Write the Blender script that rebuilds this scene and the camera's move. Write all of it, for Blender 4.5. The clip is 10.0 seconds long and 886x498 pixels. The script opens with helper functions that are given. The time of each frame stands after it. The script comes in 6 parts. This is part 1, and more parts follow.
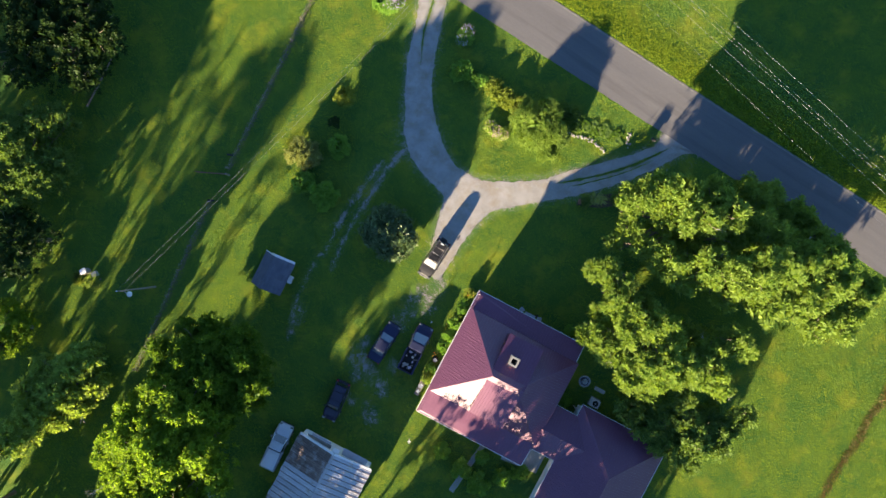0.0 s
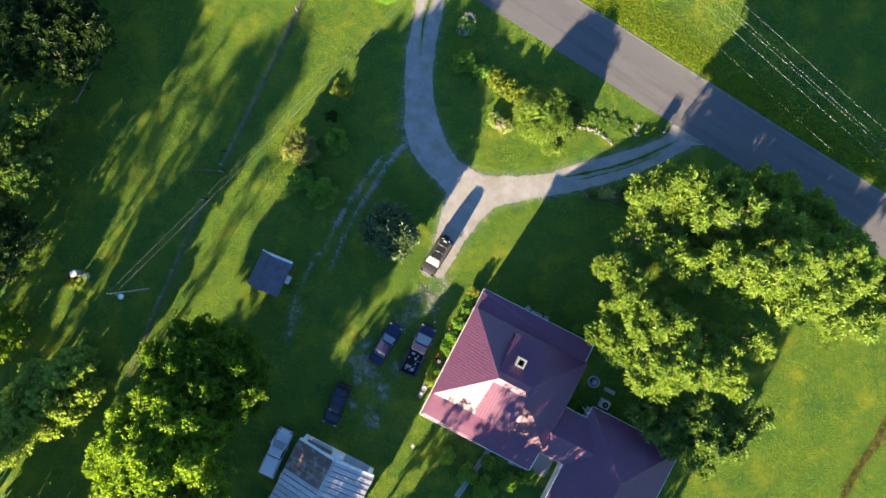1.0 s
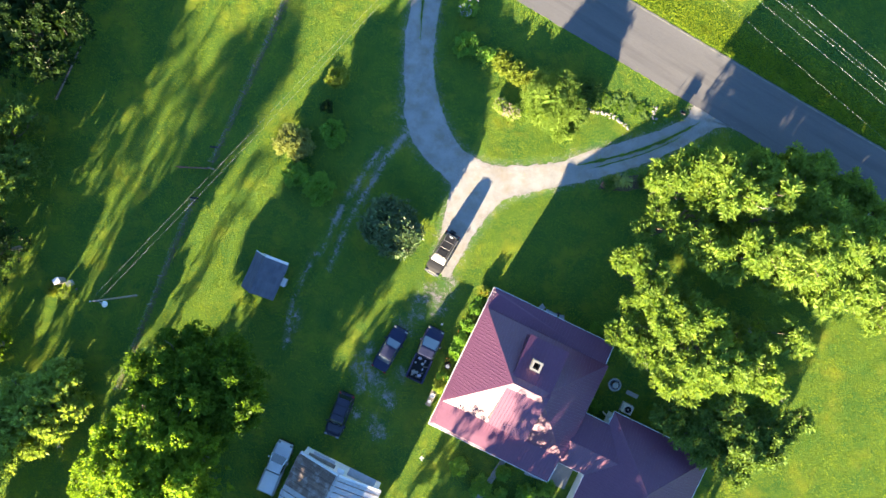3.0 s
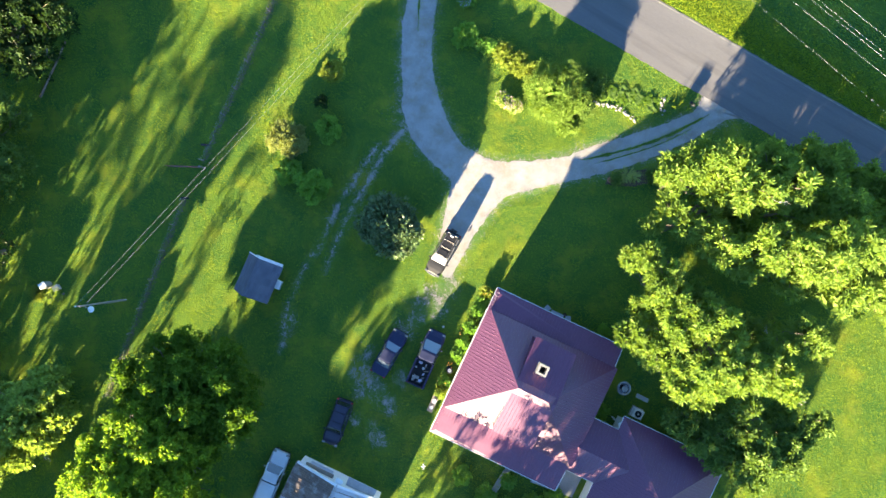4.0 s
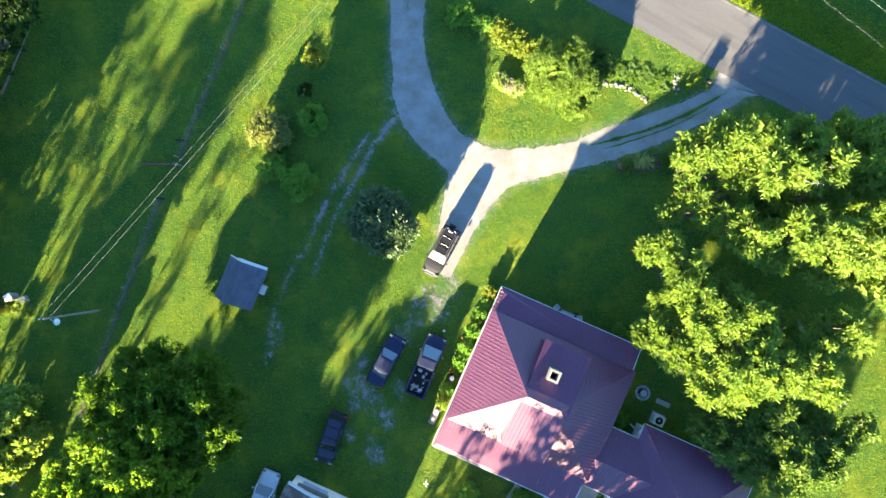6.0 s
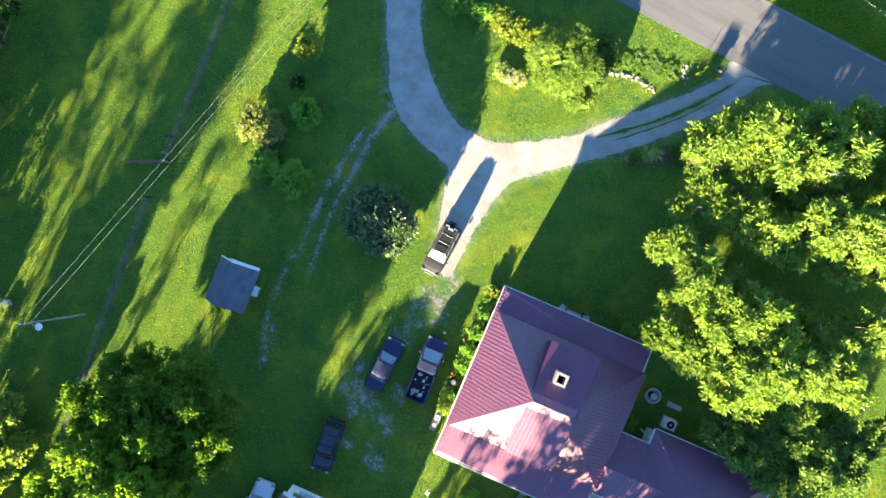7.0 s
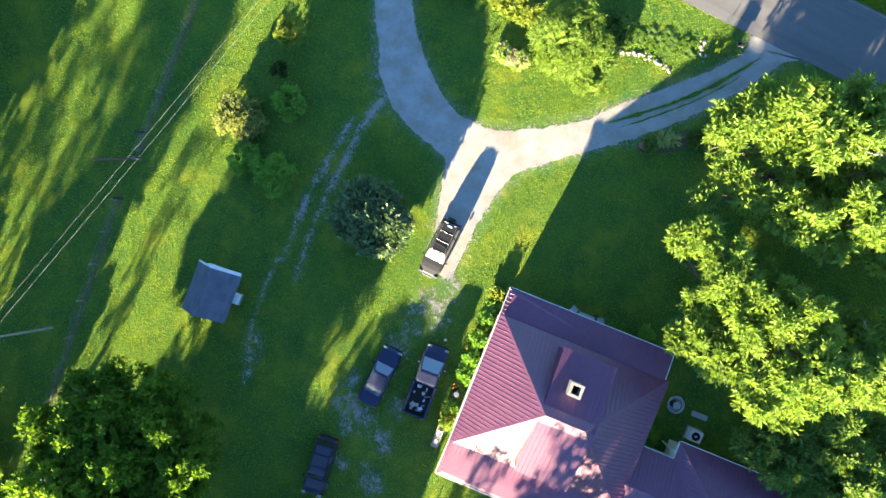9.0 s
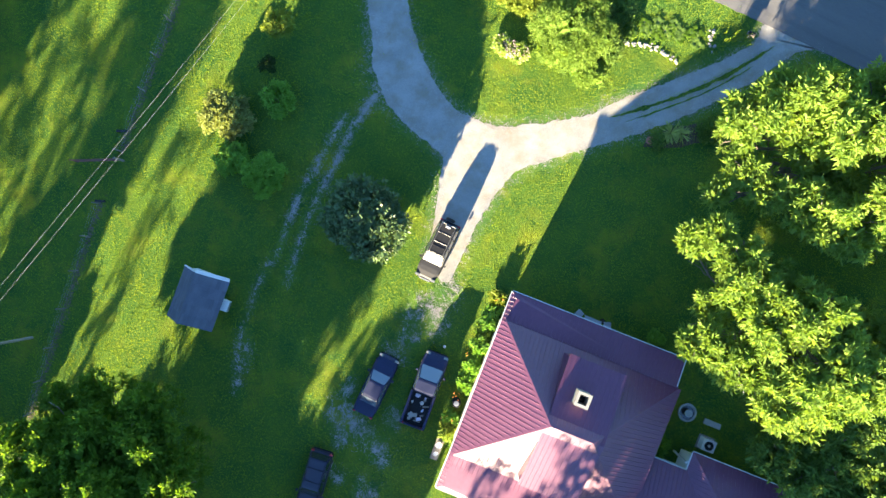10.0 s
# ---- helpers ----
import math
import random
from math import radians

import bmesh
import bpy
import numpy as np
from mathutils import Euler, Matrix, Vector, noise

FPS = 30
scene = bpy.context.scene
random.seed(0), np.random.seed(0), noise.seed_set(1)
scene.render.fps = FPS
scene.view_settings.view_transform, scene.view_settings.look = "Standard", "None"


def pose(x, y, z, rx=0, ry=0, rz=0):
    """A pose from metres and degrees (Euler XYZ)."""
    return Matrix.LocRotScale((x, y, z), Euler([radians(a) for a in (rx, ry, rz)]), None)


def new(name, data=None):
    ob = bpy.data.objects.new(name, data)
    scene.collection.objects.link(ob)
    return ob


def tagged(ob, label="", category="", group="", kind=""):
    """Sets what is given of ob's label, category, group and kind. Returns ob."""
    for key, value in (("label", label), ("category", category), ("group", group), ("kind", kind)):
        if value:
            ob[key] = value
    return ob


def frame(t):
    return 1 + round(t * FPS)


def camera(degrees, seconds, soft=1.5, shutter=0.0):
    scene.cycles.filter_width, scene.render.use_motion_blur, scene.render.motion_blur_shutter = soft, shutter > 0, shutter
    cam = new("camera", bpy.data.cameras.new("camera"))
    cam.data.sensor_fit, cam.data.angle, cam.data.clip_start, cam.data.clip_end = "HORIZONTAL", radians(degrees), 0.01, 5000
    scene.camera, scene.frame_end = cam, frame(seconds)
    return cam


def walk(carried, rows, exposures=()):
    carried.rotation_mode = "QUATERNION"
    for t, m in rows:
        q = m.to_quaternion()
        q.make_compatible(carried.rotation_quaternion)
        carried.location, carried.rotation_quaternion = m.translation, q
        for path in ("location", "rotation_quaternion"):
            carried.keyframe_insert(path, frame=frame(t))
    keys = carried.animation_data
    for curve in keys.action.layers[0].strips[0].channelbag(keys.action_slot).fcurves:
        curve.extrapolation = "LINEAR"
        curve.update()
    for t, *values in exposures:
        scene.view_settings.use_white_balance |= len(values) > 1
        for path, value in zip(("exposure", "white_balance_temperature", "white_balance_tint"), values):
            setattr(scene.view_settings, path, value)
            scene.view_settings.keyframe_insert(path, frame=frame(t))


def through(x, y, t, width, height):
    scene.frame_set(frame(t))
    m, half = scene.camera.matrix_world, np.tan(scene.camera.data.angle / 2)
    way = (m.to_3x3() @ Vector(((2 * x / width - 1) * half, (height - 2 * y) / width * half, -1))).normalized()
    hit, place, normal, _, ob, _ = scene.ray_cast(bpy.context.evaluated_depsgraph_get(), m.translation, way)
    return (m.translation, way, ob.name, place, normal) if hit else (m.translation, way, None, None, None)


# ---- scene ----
cam = camera(72.0, 10.0)
PATH = [
    (0, 0.761, -0.248, 71.460, 0.226, 0.637, -0.206),
    (0.5, 0.714, -0.237, 70.273, 0.100, 0.704, -0.549),
    (1, 0.542, -0.332, 68.985, 0.059, 0.738, -0.809),
    (1.5, 0.433, -0.560, 67.697, 0.124, 0.886, -1.224),
    (2, 0.485, -0.755, 66.488, 0.192, 1.059, -1.481),
    (2.5, 0.531, -0.885, 65.358, 0.255, 1.248, -1.886),
    (4, 0.602, -1.106, 61.868, 0.370, 1.571, -2.703),
    (4.5, 0.557, -1.122, 60.081, 0.300, 1.569, -3.270),
    (5, 0.696, -1.367, 59.077, 0.483, 1.702, -3.591),
    (5.5, 0.819, -1.550, 58.005, 0.623, 1.775, -3.934),
    (7, 0.746, -1.794, 54.488, 0.640, 1.841, -4.696),
    (7.5, 0.770, -1.842, 53.207, 0.677, 1.886, -4.994),
    (8, 0.725, -1.855, 52.070, 0.673, 1.850, -5.325),
    (8.5, 0.702, -1.929, 50.937, 0.730, 1.844, -5.596),
    (9, 0.759, -2.012, 49.777, 0.837, 1.950, -5.873),
    (9.5, 0.828, -2.098, 48.615, 0.951, 1.986, -6.120),
    (10, 0.833, -1.952, 47.424, 0.972, 1.961, -6.405),
]
EXPOSURES = [(0, 2.76, 6450, 13), (1, 2.98, 6430, 12), (2.5, 3.4, 6420, 10), (4, 3.68, 6400, 8), (5, 3.72, 6380, 7), (10, 3.68, 6350, 5)]
walk(cam, [(t, pose(x, y, z, rx, ry, rz)) for t, x, y, z, rx, ry, rz in PATH], EXPOSURES)

# ---- light ----
SHADE_AZ = radians(55.9)          # the way in which shadows fall, from +x towards +y
SUN_EL = radians(13.25)
TOWARDS = Vector((math.cos(SHADE_AZ), math.sin(SHADE_AZ), 0))
world = bpy.data.worlds.new("sky")
scene.world = world
world.use_nodes = True
sky = world.node_tree.nodes.new("ShaderNodeTexSky")
sky.sky_type, sky.sun_disc = "NISHITA", False
sky.sun_elevation, sky.sun_rotation = SUN_EL, math.atan2(-TOWARDS.x, -TOWARDS.y)
sky.air_density, sky.dust_density, sky.ozone_density = 1.0, 0.0, 4.5
background = world.node_tree.nodes["Background"]
background.inputs["Strength"].default_value = 0.053
world.node_tree.links.new(sky.outputs[0], background.inputs["Color"])
sun = new("sun", bpy.data.lights.new("sun", "SUN"))
sun.data.energy, sun.data.angle, sun.data.color = 4.8, radians(0.55), (1.0, 0.80, 0.52)
sun.rotation_euler = (TOWARDS * math.cos(SUN_EL) - Vector((0, 0, math.sin(SUN_EL)))).to_track_quat("-Z", "Y").to_euler()


# ---- materials ----
def ramp_node(nt, stops):
    node = nt.nodes.new("ShaderNodeValToRGB")
    while len(node.color_ramp.elements) < len(stops):
        node.color_ramp.elements.new(0.5)
    for e, (p, c) in zip(node.color_ramp.elements, stops):
        e.position, e.color = p, (*c, 1)
    return node


def noise_node(nt, scale, detail=4.0, rough=0.6, stretch=None, turn=0.0, space="Object"):
    co = nt.nodes.new("ShaderNodeTexCoord")
    tex = nt.nodes.new("ShaderNodeTexNoise")
    tex.inputs["Scale"].default_value, tex.inputs["Detail"].default_value = scale, detail
    tex.inputs["Roughness"].default_value = rough
    mapping = nt.nodes.new("ShaderNodeMapping")
    mapping.vector_type = "TEXTURE"
    mapping.inputs["Scale"].default_value = tuple(1 / v for v in stretch or (1, 1, 1))
    mapping.inputs["Rotation"].default_value = (0, 0, turn)
    nt.links.new(co.outputs[space], mapping.inputs["Vector"])
    nt.links.new(mapping.outputs[0], tex.inputs["Vector"])
    return tex


def mix_node(nt, fac, a, b, blend="MIX"):
    node = nt.nodes.new("ShaderNodeMix")
    node.data_type, node.blend_type = "RGBA", blend
    for value, at in ((fac, 0), (a, 6), (b, 7)):
        if isinstance(value, (int, float)):
            node.inputs[at].default_value = value
        elif isinstance(value, tuple):
            node.inputs[at].default_value = (*value, 1)
        else:
            nt.links.new(value, node.inputs[at])
    return node.outputs[2]


def surface(name, low, high, rough=0.6, fine=30.0, coarse=1.2, metal=0.0, bump=0.3, depth=0.01, coat=0.0, stretch=None, turn=0.0,
            stain=None, stain_at=(0.55, 0.7), stain_scale=2.0, islands=0.0, pieces=0.0, spec=0.5):
    """A node material: two scales of variation between two colours, a stain, relief."""
    m = bpy.data.materials.new(name)
    m.use_nodes = True
    nt = m.node_tree
    bsdf = nt.nodes["Principled BSDF"]
    big, small = noise_node(nt, coarse, 5, 0.6, stretch, turn), noise_node(nt, fine, 6, 0.7, stretch, turn)
    blend = nt.nodes.new("ShaderNodeMath")
    blend.operation = "MULTIPLY_ADD"
    nt.links.new(small.outputs["Fac"], blend.inputs[0])
    blend.inputs[1].default_value = 0.55
    half = nt.nodes.new("ShaderNodeMath")
    half.operation = "MULTIPLY"
    half.inputs[1].default_value = 0.45
    nt.links.new(big.outputs["Fac"], half.inputs[0])
    nt.links.new(half.outputs[0], blend.inputs[2])
    col = ramp_node(nt, [(0.32, low), (0.68, high)])
    nt.links.new(blend.outputs[0], col.inputs[0])
    out = col.outputs[0]
    if stain:
        mask = noise_node(nt, stain_scale, 6, 0.65, stretch, turn)
        step = ramp_node(nt, [(stain_at[0], (0, 0, 0)), (stain_at[1], (1, 1, 1))])
        nt.links.new(mask.outputs["Fac"], step.inputs[0])
        out = mix_node(nt, step.outputs[0], out, stain)
    for amount, source, socket in ((islands, "ShaderNodeNewGeometry", "Random Per Island"), (pieces, "ShaderNodeObjectInfo", "Random")):
        if amount:
            info = nt.nodes.new(source)
            tone = ramp_node(nt, [(0, (1 - amount,) * 3), (1, (1 + amount,) * 3)])
            nt.links.new(info.outputs[socket], tone.inputs[0])
            out = mix_node(nt, 1.0, out, tone.outputs[0], "MULTIPLY")
    nt.links.new(out, bsdf.inputs["Base Color"])
    bsdf.inputs["Roughness"].default_value, bsdf.inputs["Metallic"].default_value = rough, metal
    bsdf.inputs["Specular IOR Level"].default_value = spec
    bsdf.inputs["Coat Weight"].default_value, bsdf.inputs["Coat Roughness"].default_value = coat, 0.08
    if bump:
        b = nt.nodes.new("ShaderNodeBump")
        b.inputs["Strength"].default_value, b.inputs["Distance"].default_value = bump, depth
        nt.links.new(small.outputs["Fac"], b.inputs["Height"])
        nt.links.new(b.outputs[0], bsdf.inputs["Normal"])
    return m


def foliage(name, low, high, through=0.35, gloss=0.45, patches=0.5, share=0.72):
    """Leaves: each its own tone, with light that passes through."""
    m = bpy.data.materials.new(name)
    m.use_nodes = True
    nt = m.node_tree
    bsdf, end = nt.nodes["Principled BSDF"], nt.nodes["Material Output"]
    info = nt.nodes.new("ShaderNodeNewGeometry")
    patch = noise_node(nt, patches, 5, 0.7)
    add = nt.nodes.new("ShaderNodeMath")
    add.operation = "MULTIPLY_ADD"
    add.inputs[1].default_value = 1 - share
    half = nt.nodes.new("ShaderNodeMath")
    half.operation = "MULTIPLY"
    half.inputs[1].default_value = share
    nt.links.new(info.outputs["Random Per Island"], add.inputs[0])
    nt.links.new(patch.outputs["Fac"], half.inputs[0])
    nt.links.new(half.outputs[0], add.inputs[2])
    col = ramp_node(nt, [(0.15, low), (0.85, high)])
    nt.links.new(add.outputs[0], col.inputs[0])
    nt.links.new(col.outputs[0], bsdf.inputs["Base Color"])
    bsdf.inputs["Roughness"].default_value = gloss
    bsdf.inputs["Specular IOR Level"].default_value = 0.3 if gloss < 0.4 else 0.08
    glow = nt.nodes.new("ShaderNodeBsdfTranslucent")
    warm = mix_node(nt, 1.0, col.outputs[0], (1.25, 1.2, 0.55), "MULTIPLY")
    nt.links.new(warm, glow.inputs["Color"])
    both = nt.nodes.new("ShaderNodeMixShader")
    both.inputs[0].default_value = through
    nt.links.new(bsdf.outputs[0], both.inputs[1])
    nt.links.new(glow.outputs[0], both.inputs[2])
    nt.links.new(both.outputs[0], end.inputs["Surface"])
    return m


def glass(name, tint=(0.02, 0.025, 0.03)):
    m = bpy.data.materials.new(name)
    m.use_nodes = True
    b = m.node_tree.nodes["Principled BSDF"]
    b.inputs["Base Color"].default_value, b.inputs["Roughness"].default_value = (*tint, 1), 0.06
    b.inputs["Specular IOR Level"].default_value, b.inputs["Coat Weight"].default_value = 0.9, 0.6
    return m


M_GROUND = surface("lawn", (0.018, 0.1, 0.034), (0.155, 0.235, 0.03), 0.9, 9.0, 0.35, bump=1.0, depth=0.3,
                   stain=(0.29, 0.3, 0.034), stain_at=(0.52, 0.76), stain_scale=0.25, spec=0.05)
M_GRASS = foliage("grass_blades", (0.045, 0.17, 0.034), (0.39, 0.455, 0.03), 0.5, 0.7, 0.45, 0.85)
M_TALL = foliage("tall_grass", (0.088, 0.182, 0.0132), (0.341, 0.413, 0.033), 0.45, 0.7, 2.0, 0.4)
M_GRAVEL = surface("limestone_gravel", (0.165, 0.16, 0.153), (0.325, 0.315, 0.3), 0.9, 14.0, 0.5, bump=0.3, depth=0.02,
                   stain=(0.2, 0.17, 0.128), stain_at=(0.46, 0.7), stain_scale=0.6)
M_CHIP = surface("gravel_chips", (0.21, 0.205, 0.185), (0.36, 0.345, 0.31), 0.9, 20.0, 2.0, bump=0.4, islands=0.35)
M_ASPHALT = surface("worn_asphalt", (0.0714, 0.0697, 0.0739), (0.13, 0.126, 0.126), 0.85, 40.0, 0.5, bump=0.4, depth=0.008,
                    stretch=(0.07, 1.0, 1.0), turn=radians(-33.35), stain=(0.074, 0.071, 0.073), stain_at=(0.5, 0.72), stain_scale=0.9)
M_LINE = surface("road_paint", (0.13, 0.125, 0.105), (0.24, 0.23, 0.19), 0.7, 14.0, 2.0, stain=(0.12, 0.115, 0.11), stain_at=(0.45, 0.58), stain_scale=1.5)
M_SEAM = foliage("brown_seam_grass", (0.09, 0.075, 0.03), (0.26, 0.20, 0.08), 0.3, 0.7, 2.0, 0.4)
M_BARK = surface("bark", (0.09, 0.065, 0.045), (0.2, 0.165, 0.125), 0.9, 14.0, 2.0, bump=0.8, depth=0.03, stretch=(1, 1, 0.25))
M_DEAD = surface("dead_wood", (0.26, 0.235, 0.2), (0.42, 0.39, 0.34), 0.85, 20.0, 3.0, bump=0.4)
M_WALNUT = foliage("walnut_leaves", (0.055, 0.14, 0.021), (0.31, 0.41, 0.082), 0.5, 0.45, 0.6, 0.8)
M_MAPLE = foliage("maple_leaves", (0.072, 0.17, 0.018), (0.26, 0.37, 0.036), 0.54)
# Maple leaves dimmed in colour for the crown that stands in shade.
M_DIMMED = foliage("shade_dimmed_maple_leaves", (0.034, 0.095, 0.012), (0.155, 0.25, 0.025), 0.5)
# Darker copy of the maple leaves; the crown's shade is put into the colour.
M_SHADY = foliage("shade_toned_maple_leaves", (0.04, 0.1, 0.025), (0.2, 0.29, 0.06), 0.42)
M_PALE = foliage("pale_leaves", (0.14, 0.24, 0.045), (0.34, 0.43, 0.09), 0.45)
# Near-black leaf colour stands in for the deep shade of the wood's edge.
M_SHADE_DARK = foliage("shade_darkened_leaves", (0.012, 0.03, 0.009), (0.04, 0.075, 0.018), 0.3)
M_SPRUCE = foliage("magnolia_leaves", (0.036, 0.08, 0.034), (0.15, 0.21, 0.085), 0.25, 0.35)
M_YUCCA = foliage("yucca_leaves", (0.2, 0.25, 0.07), (0.42, 0.46, 0.16), 0.4)
M_GOLD = foliage("golden_shrub_leaves", (0.105, 0.165, 0.025), (0.29, 0.34, 0.055), 0.45)
M_WILLOW = foliage("willow_leaves", (0.08, 0.16, 0.028), (0.25, 0.35, 0.065), 0.45)
M_CREAM = foliage("cream_variegated_leaves", (0.14, 0.175, 0.05), (0.29, 0.32, 0.105), 0.4)
M_SHRUB = foliage("shrub_leaves", (0.085, 0.21, 0.035), (0.26, 0.44, 0.07), 0.45)
M_BLOOM = surface("dry_pinkish_petals", (0.24, 0.18, 0.15), (0.4, 0.32, 0.28), 0.7, 30.0, 3.0, islands=0.25, bump=0)
M_LILAC = surface("lilac_petals", (0.34, 0.30, 0.42), (0.6, 0.56, 0.68), 0.7, 30.0, 3.0, islands=0.2, bump=0)
M_RED = surface("orange_petals", (0.6, 0.12, 0.03), (0.75, 0.3, 0.05), 0.7, 30.0, 3.0, islands=0.25, bump=0)
M_ROOF = surface("burgundy_roof_metal", (0.098, 0.029, 0.064), (0.138, 0.05, 0.09), 0.42, 3.0, 0.25, bump=0.05, spec=0.55,
                 stain=(0.152, 0.066, 0.1), stain_at=(0.6, 0.85), stain_scale=0.8)
M_TRIM = surface("white_trim", (0.527, 0.527, 0.527), (0.68, 0.68, 0.671), 0.45, 12.0, 2.0, bump=0.1)
M_SIDING = surface("white_siding", (0.6, 0.6, 0.58), (0.76, 0.76, 0.74), 0.6, 10.0, 1.0, bump=0.2)
M_BRICK = surface("chimney_masonry", (0.2, 0.17, 0.14), (0.34, 0.3, 0.25), 0.85, 14.0, 3.0, bump=0.6)
M_CROWN = surface("mortar_crown", (0.15, 0.148, 0.142), (0.25, 0.245, 0.235), 0.9, 14.0, 3.0, bump=0.5)
M_SOOT = surface("soot", (0.008, 0.008, 0.008), (0.02, 0.018, 0.016), 0.95, 20.0, 4.0)
M_SHINGLE = surface("grey_shingles", (0.055, 0.062, 0.09), (0.11, 0.118, 0.15), 0.85, 26.0, 1.0, bump=0.5, pieces=0.12)
M_SHEET = surface("galvanised_sheet", (0.3, 0.3, 0.31), (0.48, 0.48, 0.49), 0.5, 6.0, 0.6, metal=0.1, bump=0.1, pieces=0.14,
                  stain=(0.3, 0.25, 0.2), stain_at=(0.55, 0.72), stain_scale=1.2)
M_RUST = surface("rusted_sheet", (0.085, 0.058, 0.045), (0.22, 0.155, 0.12), 0.7, 8.0, 0.8, bump=0.2, pieces=0.2,
                 stain=(0.34, 0.3, 0.28), stain_at=(0.5, 0.7), stain_scale=1.2)
M_WOOD = surface("weathered_wood", (0.12, 0.10, 0.085), (0.25, 0.225, 0.195), 0.85, 18.0, 2.0, bump=0.5, stretch=(1, 1, 0.2))
M_REDWOOD = surface("red_painted_rail", (0.09, 0.04, 0.035), (0.16, 0.07, 0.055), 0.7, 18.0, 2.0, bump=0.3)
M_POLE = surface("weathered_pole", (0.14, 0.12, 0.1), (0.34, 0.31, 0.27), 0.85, 12.0, 1.5, bump=0.4)
M_WIRE = surface("bare_aluminium_wire", (0.28, 0.29, 0.3), (0.4, 0.41, 0.42), 0.6, 20.0, 2.0, bump=0)
M_STEEL = surface("grey_steel", (0.3, 0.3, 0.31), (0.48, 0.48, 0.49), 0.4, 10.0, 1.0, metal=0.7, bump=0.1)
M_STONE = surface("field_stone", (0.16, 0.15, 0.135), (0.33, 0.31, 0.285), 0.9, 8.0, 1.5, bump=0.5, pieces=0.2)
M_CONCRETE = surface("concrete", (0.2, 0.2, 0.19), (0.33, 0.33, 0.315), 0.9, 12.0, 1.0, bump=0.3)
M_SOIL = surface("mulch_soil", (0.05, 0.035, 0.025), (0.12, 0.09, 0.06), 0.95, 18.0, 1.5, bump=0.7, depth=0.03)
M_DRY = surface("dead_grass", (0.085, 0.07, 0.045), (0.17, 0.14, 0.095), 0.95, 16.0, 1.0, bump=0.6, depth=0.03, islands=0.3)
M_NAVY = surface("navy_car_paint", (0.010, 0.013, 0.04), (0.016, 0.021, 0.06), 0.5, 60.0, 1.0, coat=0.12, spec=0.25, bump=0)
M_BLACK = surface("dark_blue_black_car_paint", (0.012, 0.013, 0.03), (0.02, 0.021, 0.045), 0.4, 60.0, 1.0, coat=0.35, spec=0.3, bump=0)
M_SILVER = surface("silver_car_paint", (0.42, 0.43, 0.45), (0.52, 0.53, 0.55), 0.35, 60.0, 1.0, metal=0.4, coat=0.8, bump=0)
M_TAN = surface("dark_grey_paint", (0.02, 0.02, 0.022), (0.032, 0.032, 0.035), 0.55, 20.0, 1.0, spec=0.2, bump=0)
M_GLASS = glass("car_glass", (0.07, 0.09, 0.12))
M_PANE = glass("window_glass", (0.015, 0.018, 0.02))
M_RACK = surface("grey_rack_steel", (0.07, 0.07, 0.075), (0.12, 0.12, 0.125), 0.5, 20.0, 3.0, metal=0.3, bump=0.05)
M_TYRE = surface("tyre_rubber", (0.012, 0.012, 0.012), (0.03, 0.03, 0.03), 0.8, 20.0, 3.0)
M_PLASTIC = surface("black_plastic", (0.007, 0.0075, 0.0095), (0.015, 0.016, 0.02), 0.75, 20.0, 3.0, bump=0.1, spec=0.2)
M_WHITE = surface("white_plastic", (0.5, 0.5, 0.5), (0.66, 0.66, 0.66), 0.4, 20.0, 3.0, bump=0.05)
M_LAMP = glass("lamp_lens", (0.16, 0.16, 0.15))
M_TAIL = glass("red_lens", (0.35, 0.013, 0.02))
M_TERRA = surface("terracotta", (0.33, 0.12, 0.07), (0.5, 0.22, 0.13), 0.8, 14.0, 2.0, bump=0.3)


# ---- building helpers ----
def empty(name, at=(0, 0, 0), turn=0.0):
    ob = new(name)
    ob.location, ob.rotation_euler = at, (0, 0, radians(turn))
    return ob


def part(name, bm, material, parent=None, label="", smooth=False):
    """Links a bmesh as one mesh object, under a thing or a part where one is given."""
    data = bpy.data.meshes.new(name)
    bm.normal_update()
    bm.to_mesh(data)
    bm.free()
    if smooth:
        data.shade_smooth()
    data.materials.append(material)
    ob = new(name, data)
    ob.parent = parent
    return tagged(ob, label) if label else ob


def soup(name, verts, faces, material, parent=None, label=""):
    data = bpy.data.meshes.new(name)
    verts, faces = np.asarray(verts, np.float32), np.asarray(faces, np.int32)
    n, k = faces.shape
    data.vertices.add(len(verts))
    data.vertices.foreach_set("co", verts.ravel())
    data.loops.add(n * k)
    data.loops.foreach_set("vertex_index", faces.ravel())
    data.polygons.add(n)
    data.polygons.foreach_set("loop_start", np.arange(0, n * k, k, dtype=np.int32))
    data.update(calc_edges=True)
    data.validate()
    data.materials.append(material)
    ob = new(name, data)
    ob.parent = parent
    return tagged(ob, label) if label else ob


def box(bm, x0, x1, y0, y1, z0, z1, m=None, bevel=0.0):
    made = bmesh.ops.create_cube(bm, size=1.0)["verts"]
    for v in made:
        v.co = Vector((x0 + (v.co.x + 0.5) * (x1 - x0), y0 + (v.co.y + 0.5) * (y1 - y0), z0 + (v.co.z + 0.5) * (z1 - z0)))
    if bevel:
        edges = list({e for v in made for e in v.link_edges})
        got = bmesh.ops.bevel(bm, geom=edges, offset=bevel, segments=2, profile=0.6, affect="EDGES")
        made = list({v for f in got["faces"] for v in f.verts} | {v for v in made if v.is_valid})
    if m:
        bmesh.ops.transform(bm, matrix=m, verts=made)
    return made


